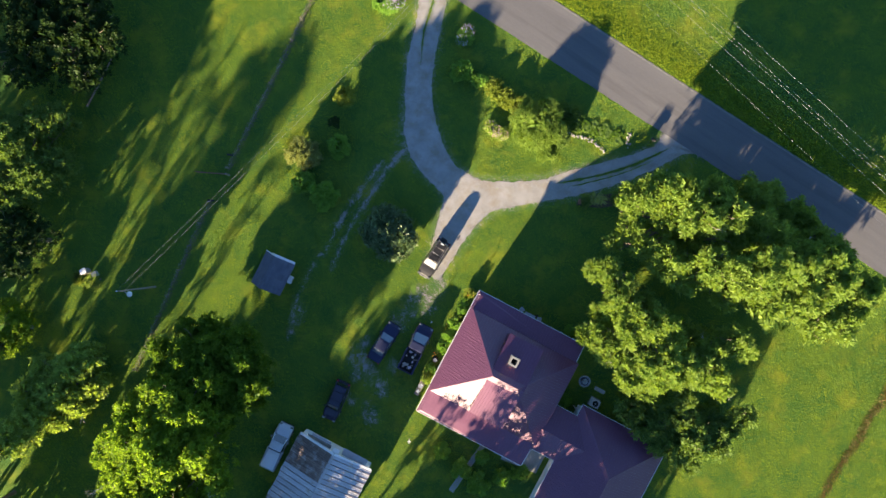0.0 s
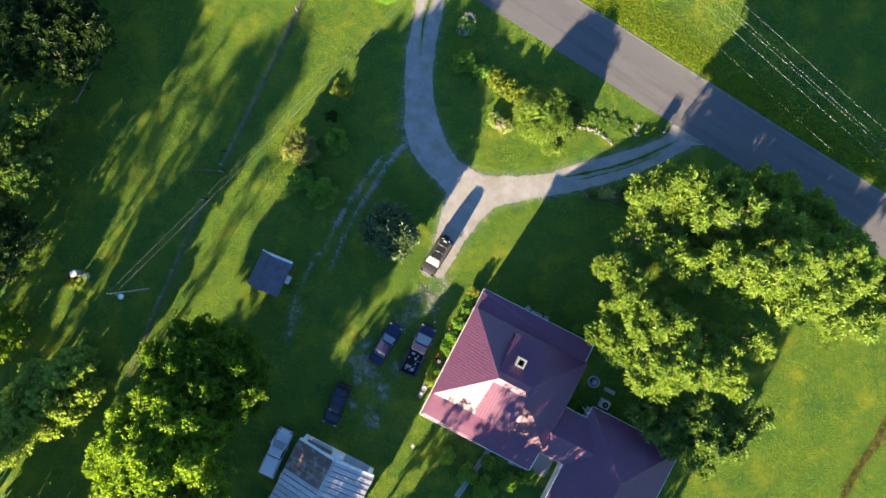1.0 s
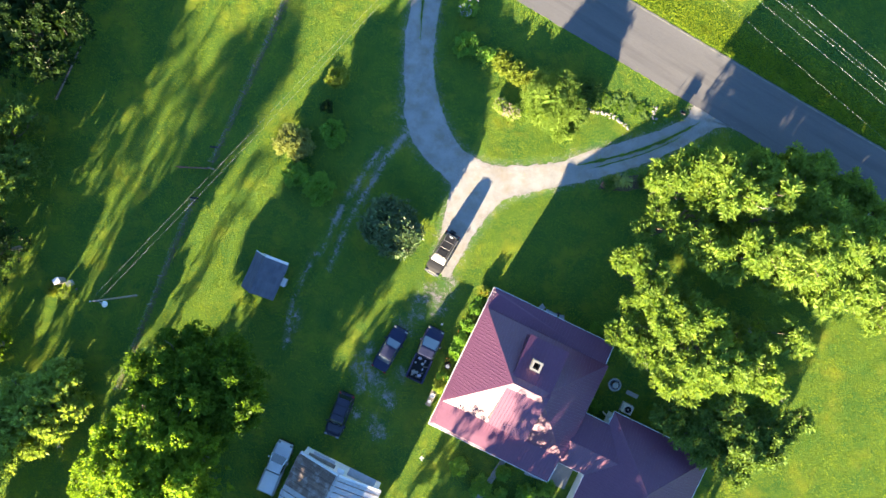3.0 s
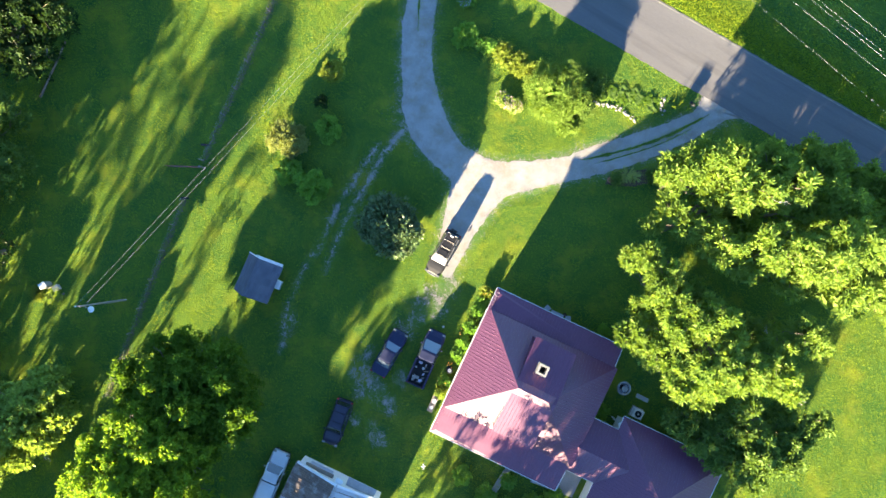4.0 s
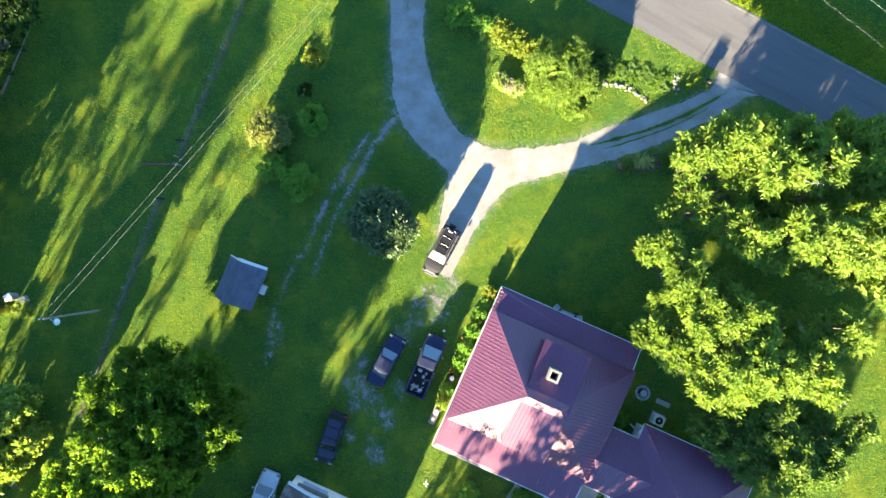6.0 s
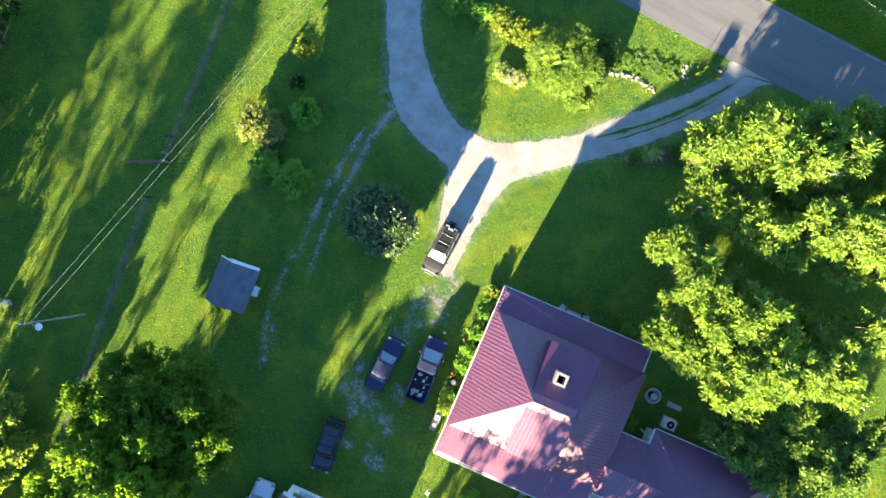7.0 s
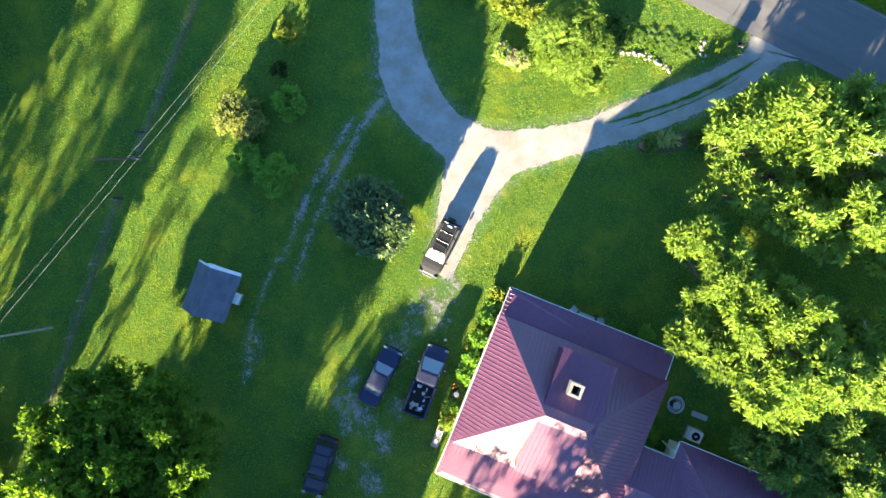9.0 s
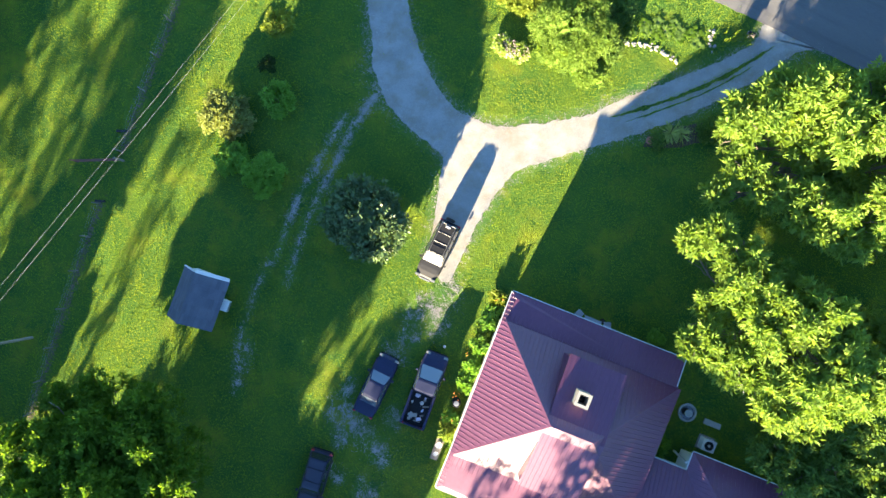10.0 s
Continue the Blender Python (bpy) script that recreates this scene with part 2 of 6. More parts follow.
def boxed(*args, **kw):
    bm = bmesh.new()
    box(bm, *args, **kw)
    return bm


def tube(bm, points, radii, sides=7, cap=True):
    """A tapered tube along points."""
    rings = []
    pts = [Vector(p) for p in points]
    for i, p in enumerate(pts):
        way = (pts[min(i + 1, len(pts) - 1)] - pts[max(i - 1, 0)]).normalized()
        side = way.cross(Vector((0.31, 0.95, 0.1)) if abs(way.z) > 0.9 else Vector((0, 0, 1))).normalized()
        other = way.cross(side)
        rings.append([bm.verts.new(p + radii[i] * (math.cos(a) * side + math.sin(a) * other))
                      for a in (2 * math.pi * k / sides for k in range(sides))])
    for a, b in zip(rings, rings[1:]):
        for k in range(sides):
            bm.faces.new((a[k], a[(k + 1) % sides], b[(k + 1) % sides], b[k]))
    if cap:
        bm.faces.new(rings[0][::-1])
        bm.faces.new(rings[-1])


def tubed(points, radii, sides=7):
    bm = bmesh.new()
    tube(bm, points, radii, sides)
    return bm


def lathe(profile, sides=20):
    """A turned shape from (radius, height) pairs."""
    bm = bmesh.new()
    rings = [[bm.verts.new((r * math.cos(2 * math.pi * k / sides), r * math.sin(2 * math.pi * k / sides), z)) for k in range(sides)] for r, z in profile]
    for a, b in zip(rings, rings[1:]):
        for k in range(sides):
            bm.faces.new((a[k], a[(k + 1) % sides], b[(k + 1) % sides], b[k]))
    bm.faces.new(rings[0][::-1])
    bm.faces.new(rings[-1])
    return bm


def panel(points, thick=0.03):
    """A flat piece through the points (anticlockwise from outside), with thickness inwards."""
    bm = bmesh.new()
    face = bm.faces.new([bm.verts.new(p) for p in points])
    bm.normal_update()
    down = -face.normal * thick
    lower = [bm.verts.new(v.co + down) for v in face.verts]
    upper = list(face.verts)
    bm.faces.new(lower[::-1])
    for k in range(len(upper)):
        j = (k + 1) % len(upper)
        bm.faces.new((upper[k], lower[k], lower[j], upper[j]))
    return bm


def inside(x, y, poly):
    """Which of the points lie in the polygon."""
    hit = np.zeros(np.shape(x), bool)
    for (x0, y0), (x1, y1) in zip(poly, poly[1:] + poly[:1]):
        if y0 == y1:
            continue
        cross = ((y0 > y) != (y1 > y)) & (x < (x1 - x0) * (y - y0) / (y1 - y0) + x0)
        hit ^= cross
    return hit


def resample(points, step):
    out = []
    for (x0, y0), (x1, y1) in zip(points, points[1:]):
        n = max(1, int(math.hypot(x1 - x0, y1 - y0) / step))
        out += [(x0 + (x1 - x0) * k / n, y0 + (y1 - y0) * k / n) for k in range(n)]
    return out + [points[-1]]


def curved(points, step=0.5):
    """A smooth line through the points."""
    out = []
    p = [points[0], *points, points[-1]]
    for i in range(1, len(p) - 2):
        a, b, c, d = (Vector(q) for q in p[i - 1:i + 3])
        n = max(1, int((c - b).length / step))
        for k in range(n):
            t = k / n
            v = 0.5 * (2 * b + (c - a) * t + (2 * a - 5 * b + 4 * c - d) * t * t + (3 * b - a - 3 * c + d) * t ** 3)
            out.append(tuple(v))
    return out + [tuple(points[-1])]


def ragged(points, amount, seed=0):
    return [(x + amount * noise.noise((x * 1.7, y * 1.7, seed)) + 0.5 * amount * noise.noise((x * 6, y * 6, seed + 3)),
             y + amount * noise.noise((x * 1.7, y * 1.7, seed + 9)) + 0.5 * amount * noise.noise((x * 6, y * 6, seed + 5))) for x, y in points]


def slab(name, outline, z0, z1, material, label, kind="structure", parent=None):
    """A flat sheet with an edge, over an outline."""
    bm = bmesh.new()
    top = bm.faces.new([bm.verts.new((x, y, z1)) for x, y in outline])
    bm.normal_update()
    if top.normal.z < 0:
        top.normal_flip()
    upper = list(top.verts)
    low = [bm.verts.new((v.co.x, v.co.y, z0)) for v in upper]
    for k in range(len(upper)):
        j = (k + 1) % len(upper)
        bm.faces.new((upper[k], low[k], low[j], upper[j]))
    bmesh.ops.triangulate(bm, faces=[top], ngon_method="EAR_CLIP")
    ob = part(name, bm, material, parent)
    return tagged(ob, label, kind=kind)


# ---- ground, road, driveway ----
bm = bmesh.new()
bmesh.ops.create_grid(bm, x_segments=40, y_segments=40, size=1500)
ground = tagged(part("ground", bm, M_GROUND), "mown green lawn and meadow in low evening sun", "ground", kind="structure")

ROAD_DIR = Vector((48.4, -31.85, 0)).normalized()
ROAD_SIDE = Vector((-ROAD_DIR.y, ROAD_DIR.x, 0))


def road_at(along, side):
    p = Vector((26.16, 13.21, 0)) + ROAD_DIR * along + ROAD_SIDE * side
    return (p.x, p.y)


ROAD_W = 6.15
near_edge = ragged([road_at(a, 0) for a in np.arange(-70, 90, 0.6)], 0.09, 1)
far_edge = ragged([road_at(a, ROAD_W) for a in np.arange(-70, 90, 0.6)], 0.07, 2)
ROAD = [road_at(-400, 0)] + near_edge + [road_at(400, 0), road_at(400, ROAD_W)] + far_edge[::-1] + [road_at(-400, ROAD_W)]
road = tagged(slab("road", ROAD, -0.02, 0.03, M_ASPHALT, "worn grey two-lane asphalt country road"), category="road")
slab("road_line", [road_at(-300, ROAD_W - 0.22), road_at(300, ROAD_W - 0.22), road_at(300, ROAD_W - 0.11), road_at(-300, ROAD_W - 0.11)],
     0.028, 0.035, M_LINE, "worn pale edge line on the asphalt", parent=road)

left = curved([(-2.3, 33.0), (-2.71, 29.31), (-3.19, 25.99), (-4.07, 22.68), (-4.34, 18.69), (-4.35, 16.04), (-4.49, 13.38), (-3.25, 10.06), (-0.93, 7.4),
               (0.06, 6.2), (-0.42, 4.08), (-1.09, 1.43), (-1.9, -1.2)], 0.22)
stub = curved([(-1.9, -1.2), (-1.2, -3.2), (-0.48, -3.59)], 0.22)
lower = curved([(-0.48, -3.59), (0.52, -2.0), (1.24, -0.86), (2.12, 0.51), (4.35, 3.4), (6.34, 4.58), (10.31, 5.36), (14.27, 6.0), (19.55, 7.3), (24.16, 9.06), (28.2, 11.0), (30.2, 10.75)], 0.22)
upper = curved([(26.0, 13.5), (24.18, 11.77), (19.56, 10.27), (14.94, 9.11), (11.64, 8.13), (7.67, 7.88), (4.37, 8.16), (2.39, 9.17)], 0.22)
right = curved([(2.39, 9.17), (1.06, 10.37), (-0.12, 12.7), (-1.04, 16.02), (-1.29, 19.34), (-0.88, 22.66), (-0.2, 25.97), (0.47, 29.29), (1.1, 33.0)], 0.22)
DRIVE = ragged(left + stub[1:] + lower[1:] + upper + right[1:], 0.17, 4)
driveway = tagged(slab("driveway", DRIVE, -0.02, 0.018, M_GRAVEL, "pale crushed limestone driveway forking round a grass island"), category="driveway")
STRIPS = []
for line, half in ((curved([(-0.75, 33.0), (-1.06, 29.3), (-2.2, 25.32), (-2.55, 21.6)], 0.15), 0.26),
                   (curved([(26.3, 11.65), (22.19, 9.73), (17.58, 8.43), (13.3, 7.7)], 0.15), 0.34),
                   (curved([(24.6, 10.3), (20.8, 8.75), (17.0, 7.75), (14.4, 7.2)], 0.15), 0.15)):
    a, b, core_a, core_b = [], [], [], []
    for i, p in enumerate(line):
        way = (Vector(line[min(i + 1, len(line) - 1)]) - Vector(line[max(i - 1, 0)])).normalized()
        w = half * max(0.3, 0.75 + 0.5 * noise.noise((p[0] * 0.9, p[1] * 0.9, 3.3)) + 0.4 * noise.noise((p[0] * 4.0, p[1] * 4.0, 1.3))) * min(1, 0.15 + i * 0.05, 0.15 + (len(line) - 1 - i) * 0.05)
        a.append((p[0] - way.y * w, p[1] + way.x * w))
        b.append((p[0] + way.y * w, p[1] - way.x * w))
        core_a.append((p[0] - way.y * w * 0.5, p[1] + way.x * w * 0.5))
        core_b.append((p[0] + way.y * w * 0.5, p[1] - way.x * w * 0.5))
    STRIPS.append(ragged(a + b[::-1], half * 0.35, 8))
    slab("grass_strip", ragged(core_a + core_b[::-1], half * 0.3, 8), -0.02, 0.023, M_GROUND, "worn grass strip between the wheel tracks", parent=driveway)


# ---- the house ----
def sheets(points, axis, parent, step=0.31, ribs=3, material=None, lift=0.02, high=0.02, half=0.026, name="roof_sheet", label=""):
    """Ribbed metal sheets laid side by side over one slope; axis: the level axis across the ribs."""
    pts = [Vector(p) for p in points]
    normal = (pts[1] - pts[0]).cross(pts[2] - pts[1]).normalized()
    if normal.z < 0:
        normal = -normal
    lo, hi = min(p[axis] for p in pts), max(p[axis] for p in pts)

    def line(c):
        c = min(max(c, lo + 0.004), hi - 0.004)
        cut = []
        for a, b in zip(pts, pts[1:] + pts[:1]):
            if (a[axis] - c) * (b[axis] - c) < 0:
                cut.append(a + (b - a) * ((c - a[axis]) / (b[axis] - a[axis])))
        return sorted(cut, key=lambda p: p.z)[::len(cut) - 1] if len(cut) > 1 else None

    corners = sorted(p[axis] for p in pts)
    start = lo
    while start < hi - 0.01:
        end = min(start + ribs * step, hi)
        stops = [(start, 0), (end, 0)] + [(c, 0) for c in corners if start < c < end]
        k = start + step * 0.5
        while k + half < end:
            stops += [(k - half, 0), (k - half * 0.4, high), (k + half * 0.4, high), (k + half, 0)]
            k += step
        bm = bmesh.new()
        last = None
        for c, rise in sorted(stops):
            got = line(c)
            if not got:
                continue
            ring = [bm.verts.new(got[0] + normal * (lift + rise)), bm.verts.new(got[1] + normal * (lift + rise)),
                    bm.verts.new(got[1] + normal * 0.004), bm.verts.new(got[0] + normal * 0.004)]
            if last:
                for q in range(4):
                    bm.faces.new((last[q], last[(q + 1) % 4], ring[(q + 1) % 4], ring[q]))
            else:
                bm.faces.new(ring)
            last = ring
        if last:
            bm.faces.new(last[::-1])
            bmesh.ops.recalc_face_normals(bm, faces=bm.faces)
            part(name, bm, material or M_ROOF, parent, label)
        else:
            bm.free()
        start = end


def cap_strip(a, b, width=0.16):
    """A folded ridge or hip cap."""
    bm = bmesh.new()
    a, b = Vector(a), Vector(b)
    side = (b - a).cross(Vector((0, 0, 1))).normalized() * width
    up = Vector((0, 0, 0.045))
    rows = [[bm.verts.new(p + side - up), bm.verts.new(p + up), bm.verts.new(p - side - up), bm.verts.new(p - up * 1.5)] for p in (a, b)]
    for k in range(4):
        bm.faces.new((rows[0][k], rows[0][(k + 1) % 4], rows[1][(k + 1) % 4], rows[1][k]))
    bm.faces.new(rows[0][::-1])
    bm.faces.new(rows[1])
    bmesh.ops.recalc_face_normals(bm, faces=bm.faces)
    return bm


def strip(a, b, w=0.09, h=0.11):
    """A square-edged rail, gutter or board between two points."""
    a, b = Vector(a), Vector(b)
    n = (b - a).length
    m = Matrix.Translation(a) @ (b - a).to_track_quat("X", "Z").to_matrix().to_4x4()
    return boxed(0, n, -w / 2, w / 2, -h / 2, h / 2, m)


HOUSE_AT, HOUSE_TURN = (4.06, -4.6, 0), -27.9
house = tagged(empty("house", HOUSE_AT, HOUSE_TURN), "farmhouse with a steep burgundy standing-seam metal hip roof and porches", "house")
R, B, E = 7.7, 4.0, 3.6
pL, pR = (5.1, -7.15, R), (8.0, -7.15, R)
part("wall", boxed(0.14, 12.85, -12.05, -2.45, 0, 3.8), M_SIDING, house, "white lap siding")
part("porch_floor", boxed(0.3, 12.8, -2.45, -0.35, 0.0, 0.42, bevel=0.02), M_CONCRETE, house, "grey concrete porch floor")
part("porch_floor", boxed(0.3, 12.8, -14.9, -12.05, 0.0, 0.42, bevel=0.02), M_CONCRETE, house, "grey concrete porch floor")
for x in (0.5, 3.6, 6.8, 9.9, 12.7):
    part("porch_post", boxed(x - 0.07, x + 0.07, -0.57, -0.43, 0.42, 3.5, bevel=0.01), M_TRIM, house)
    part("porch_post", boxed(x - 0.07, x + 0.07, -14.82, -14.68, 0.42, 3.42, bevel=0.01), M_TRIM, house)
LE, BE0 = 3.85, 3.5
roof_faces = (
    ([(0.27, -2.1, B), pL, pR, (13.2, -2.1, B)], 0),
    ([pL, (0.27, -12.3, B), (13.2, -12.3, B), pR], 0),
    ([(0, -2.1, LE), (0, -12.3, LE), (0.27, -12.3, B), pL, (0.27, -2.1, B)], 1),
    ([(13.45, -12.3, LE), (13.45, -2.1, LE), (13.2, -2.1, B), pR, (13.2, -12.3, B)], 1),
    ([(0.42, -0.38, E + 0.15), (0.27, -2.1, B - 0.07), (13.06, -2.1, B - 0.07), (13.08, 0, E), (0, 0, E)], 0),
    ([(0.27, -12.3, B), (0.42, -14.8, BE0 + 0.13), (0, -15.1, BE0), (13.08, -15.1, BE0), (13.08, -12.3, B)], 0),
    ([(0, 0, E), (0, -2.1, LE), (0.27, -2.1, B), (0.42, -0.38, E + 0.15)], 1),
    ([(0, -12.3, LE), (0, -15.1, BE0), (0.42, -14.8, BE0 + 0.13), (0.27, -12.3, B)], 1),
)
for pts, axis in roof_faces:
    sheets(pts, axis, part("roof", panel(pts, 0.05), M_ROOF, house, "ribbed burgundy metal roofing"))
part("fascia", strip((0.2, -2.04, B - 0.07), (13.2, -2.04, B - 0.07), 0.05, 0.16), M_ROOF, house)
# low-pitched dormer roofs on both long slopes
for sign in (1, -1):
    f = lambda d: -7.15 + sign * d
    drop, fall = (0.36, 0.179) if sign > 0 else (0.3, 0.29)
    x0, x1, z0, z1 = 4.8, 8.8, R + 0.03 - drop, R + 0.03 - drop - 4.75 * fall
    pts = [(x0, f(4.75), z1), (x0, f(0), z0), (x1, f(0), z0), (x1, f(4.75), z1)]
    pts = pts if sign > 0 else pts[::-1]
    dormer = part("dormer_roof", panel(pts, 0.05), M_ROOF, house, "low-pitched burgundy metal dormer roof")
    sheets(pts, 0, dormer)
    base = B + 0.1
    for x in (x0 + 0.08, x1 - 0.08):
        cheek = bmesh.new()
        box(cheek, x - 0.04, x + 0.04, min(f(0.2 + 2.5 * drop), f(4.5)), max(f(0.2 + 2.5 * drop), f(4.5)), base, R - 0.1)
        for v in cheek.verts:
            d = abs(v.co.y + 7.15)
            v.co.z = (R - 0.06 - drop - d * (fall - 0.004)) if v.co.z > base + 0.1 else (R - 0.15 - d * (R - B) / 5.1)
        part("dormer_cheek", cheek, M_ROOF, house)
    front = sorted((f(4.42), f(4.5)))
    part("dormer_front", boxed(x0 + 0.08, x1 - 0.08, front[0], front[1], R - 3.4, z1 - 0.02), M_ROOF, house, "dormer front clad in burgundy metal")
for a, b in ((pL, pR), (pL, (0.27, -2.1, B)), (pL, (0.27, -12.3, B)), (pR, (13.2, -2.1, B)), (pR, (13.2, -12.3, B))):
    part("ridge_cap", cap_strip(a, b), M_ROOF, house)
for a, b in (((0, 0.05, E - 0.04), (13.08, 0.05, E - 0.04)), ((13.13, 0, E - 0.02), (13.11, -2.0, B - 0.1)), ((0, -15.15, BE0 - 0.04), (13.08, -15.15, BE0 - 0.04)),
             ((13.14, -15.1, BE0), (13.14, -13.0, B - 0.14)), ((-0.05, 0, E - 0.02), (-0.05, -2.1, LE - 0.06)), ((-0.05, -12.3, LE - 0.06), (-0.05, -15.1, BE0 - 0.03)),
             ((-0.05, -2.1, LE - 0.06), (-0.05, -12.3, LE - 0.06))):
    part("gutter", strip(a, b, 0.05, 0.08), M_TRIM, house, "white metal gutter")
# chimney through the front dormer
chim = bmesh.new()
for x0, x1, y0, y1 in ((0, 0.9, 0, 0.16), (0, 0.9, 0.76, 0.92), (0, 0.16, 0.16, 0.76), (0.74, 0.9, 0.16, 0.76)):
    box(chim, x0, x1, y0, y1, 0, 2.1)
m = pose(5.87, -5.23, 5.75)
bmesh.ops.transform(chim, matrix=m, verts=chim.verts)
chimney = part("chimney", chim, M_BRICK, house, "pale masonry chimney")
part("flue", boxed(6.0, 6.64, -5.1, -4.44, 5.9, 7.1), M_SOOT, chimney, "sooty black flue")
rim = bmesh.new()
for x0, x1, y0, y1 in ((-0.03, 0.93, -0.03, 0.16), (-0.03, 0.93, 0.76, 0.95), (-0.03, 0.16, 0.16, 0.76), (0.74, 0.93, 0.16, 0.76)):
    box(rim, x0, x1, y0, y1, 2.1, 2.22)
bmesh.ops.transform(rim, matrix=m, verts=rim.verts)
part("chimney_cap", rim, M_CROWN, chimney, "cream mortar chimney crown")

# rear wing and link, under the same metal
W0, W1, WZ, WR = 16.28, 26.8, 2.9, 5.75
part("wall", boxed(12.85, 16.6, -12.7, -7.75, 0, 3.0), M_SIDING, house, "white lap siding")
part("wall", boxed(16.62, 26.45, -19.2, -6.55, 0, 2.95), M_SIDING, house, "white lap siding")
wp, wq = (21.54, -11.4, WR), (21.54, -14.4, WR)
c = [(W0, -6.0, WZ), (W1, -6.0, WZ), (W1, -19.6, WZ), (W0, -19.6, WZ)]
for pts, axis in (([c[0], wp, c[1]], 0), ([c[1], wp, wq, c[2]], 1), ([c[2], wq, c[3]], 0), ([c[3], wq, wp, c[0]], 1)):
    sheets(pts, axis, part("wing_roof", panel(pts, 0.05), M_ROOF, house, "ribbed burgundy metal roofing over the rear wing"))
lr = (13.15, -10.3, 4.1), (18.4, -10.3, 4.1)
for pts in ([(13.15, -7.4, WZ + 0.02), lr[0], lr[1], (17.2, -7.4, WZ + 0.02)], [lr[0], (13.15, -13.0, WZ + 0.02), (17.2, -13.0, WZ + 0.02), lr[1]]):
    sheets(pts, 0, part("link_roof", panel(pts, 0.05), M_ROOF, house, "low burgundy metal roof joining house and wing"))
for a, b in ((wp, c[0]), (wp, c[1]), (wq, c[2]), (wq, c[3]), (wp, wq)):
    part("ridge_cap", cap_strip(a, b, 0.14), M_ROOF, house)
for a, b in (((W0, -5.95, WZ - 0.04), (W1, -5.95, WZ - 0.04)), ((W1 + 0.05, -6.0, WZ - 0.04), (W1 + 0.05, -19.6, WZ - 0.04)),
             ((W0 - 0.05, -6.0, WZ - 0.04), (W0 - 0.05, -7.4, WZ - 0.04)), ((13.5, -7.35, WZ - 0.04), (W0, -7.35, WZ - 0.04)),
             ((13.5, -13.05, WZ - 0.04), (W0, -13.05, WZ - 0.04)), ((W0 - 0.05, -13.0, WZ - 0.04), (W0 - 0.05, -19.6, WZ - 0.04))):
    part("gutter", strip(a, b, 0.05, 0.08), M_TRIM, house, "white metal gutter")
part("downspout", tubed([(16.15, -6.9, 0.1), (16.15, -6.9, 2.7), (16.2, -6.7, 2.85)], [0.09, 0.09, 0.09]), M_TRIM, house, "white downspout")


def from_house(x, y, z=0.0):
    return pose(*HOUSE_AT, 0, 0, HOUSE_TURN) @ Vector((x, y, z))


# ---- the small shed ----
def shingled(points, rows, cols, parent, material, thick=0.025):
    """Courses of shingle strips laid over one roof slope, given as eave-left, eave-right, ridge-right, ridge-left."""
    a, b, c, d = (Vector(p) for p in points)
    normal = (b - a).cross(d - a).normalized()
    for r in range(rows):
        for k in range(cols):
            u0, u1, v0, v1 = k / cols, (k + 1) / cols, r / rows, min(1, (r + 1.12) / rows)
            at = lambda u, v: a.lerp(b, u).lerp(d.lerp(c, u), v)
            lift = normal * thick
            part("shingle_strip", panel([at(u0, v0) + lift, at(u1 - 0.006, v0) + lift, at(u1 - 0.006, v1) + lift * 0.4, at(u0, v1) + lift * 0.4], 0.012), material, parent)


SHED_AT, SHED_TURN = (-20.19, -0.07, 0), -26.4
shed = tagged(empty("garden_shed", SHED_AT, SHED_TURN), "small white shed with a blue-grey shingled gable roof", "shed")
part("wall", boxed(0.25, 2.95, -3.8, -0.15, 0, 1.9), M_SIDING, shed, "white painted board walls")
SW, SD, SE, SR, SX = 3.65, 4.0, 1.9, 3.1, 1.38
for y in (-0.16, -3.74):
    gable = bmesh.new()
    f = [gable.verts.new(p) for p in ((0.25, y, 1.88), (2.95, y, 1.88), (2.95, y, 2.1), (SX, y, 2.98), (0.25, y, 2.05))]
    gable.faces.new(f)
    bmesh.ops.solidify(gable, geom=gable.faces[:], thickness=0.05)
    part("gable", gable, M_TRIM, shed, "white gable board")
for pts in ([(0, 0, SE), (0, -SD, SE), (SX, -SD, SR), (SX, 0, SR)], [(SW, -SD, SE), (SW, 0, SE), (SX, 0, SR), (SX, -SD, SR)]):
    deck = part("roof", panel(pts, 0.05), M_SHINGLE, shed, "grey asphalt shingle roof")
    shingled(pts, 9, 5, deck, M_SHINGLE)
part("ridge_cap", cap_strip((SX, 0.02, SR + 0.02), (SX, -SD - 0.02, SR + 0.02), 0.12), M_SHINGLE, shed)
for x in (0.02, SX + 0.02):
    a, b = ((0, 0.03, SE - 0.02), (SX, 0.03, SR - 0.02)) if x < 1 else ((SW - 0.1, 0.1, SE), (SX, 0.1, SR - 0.02))
    part("bargeboard", strip(a, b, 0.1 if x < 1 else 0.26, 0.14), M_TRIM, shed, "white bargeboard")
cooler = tagged(empty("air_conditioner", (0, 0, 0)), "white window air conditioner on the shed wall", "air conditioner")
cooler.matrix_world = pose(*SHED_AT, 0, 0, SHED_TURN) @ pose(3.3, -1.9, 1.0)
part("casing", boxed(-0.34, 0.72, -0.42, 0.42, 0, 0.5, bevel=0.03), M_WHITE, cooler)
part("grille", boxed(0.72, 0.74, -0.36, 0.36, 0.06, 0.44), M_STEEL, cooler)
part("bracket", boxed(-0.28, 0.25, -0.03, 0.03, -1.0, 0.0), M_STEEL, cooler)

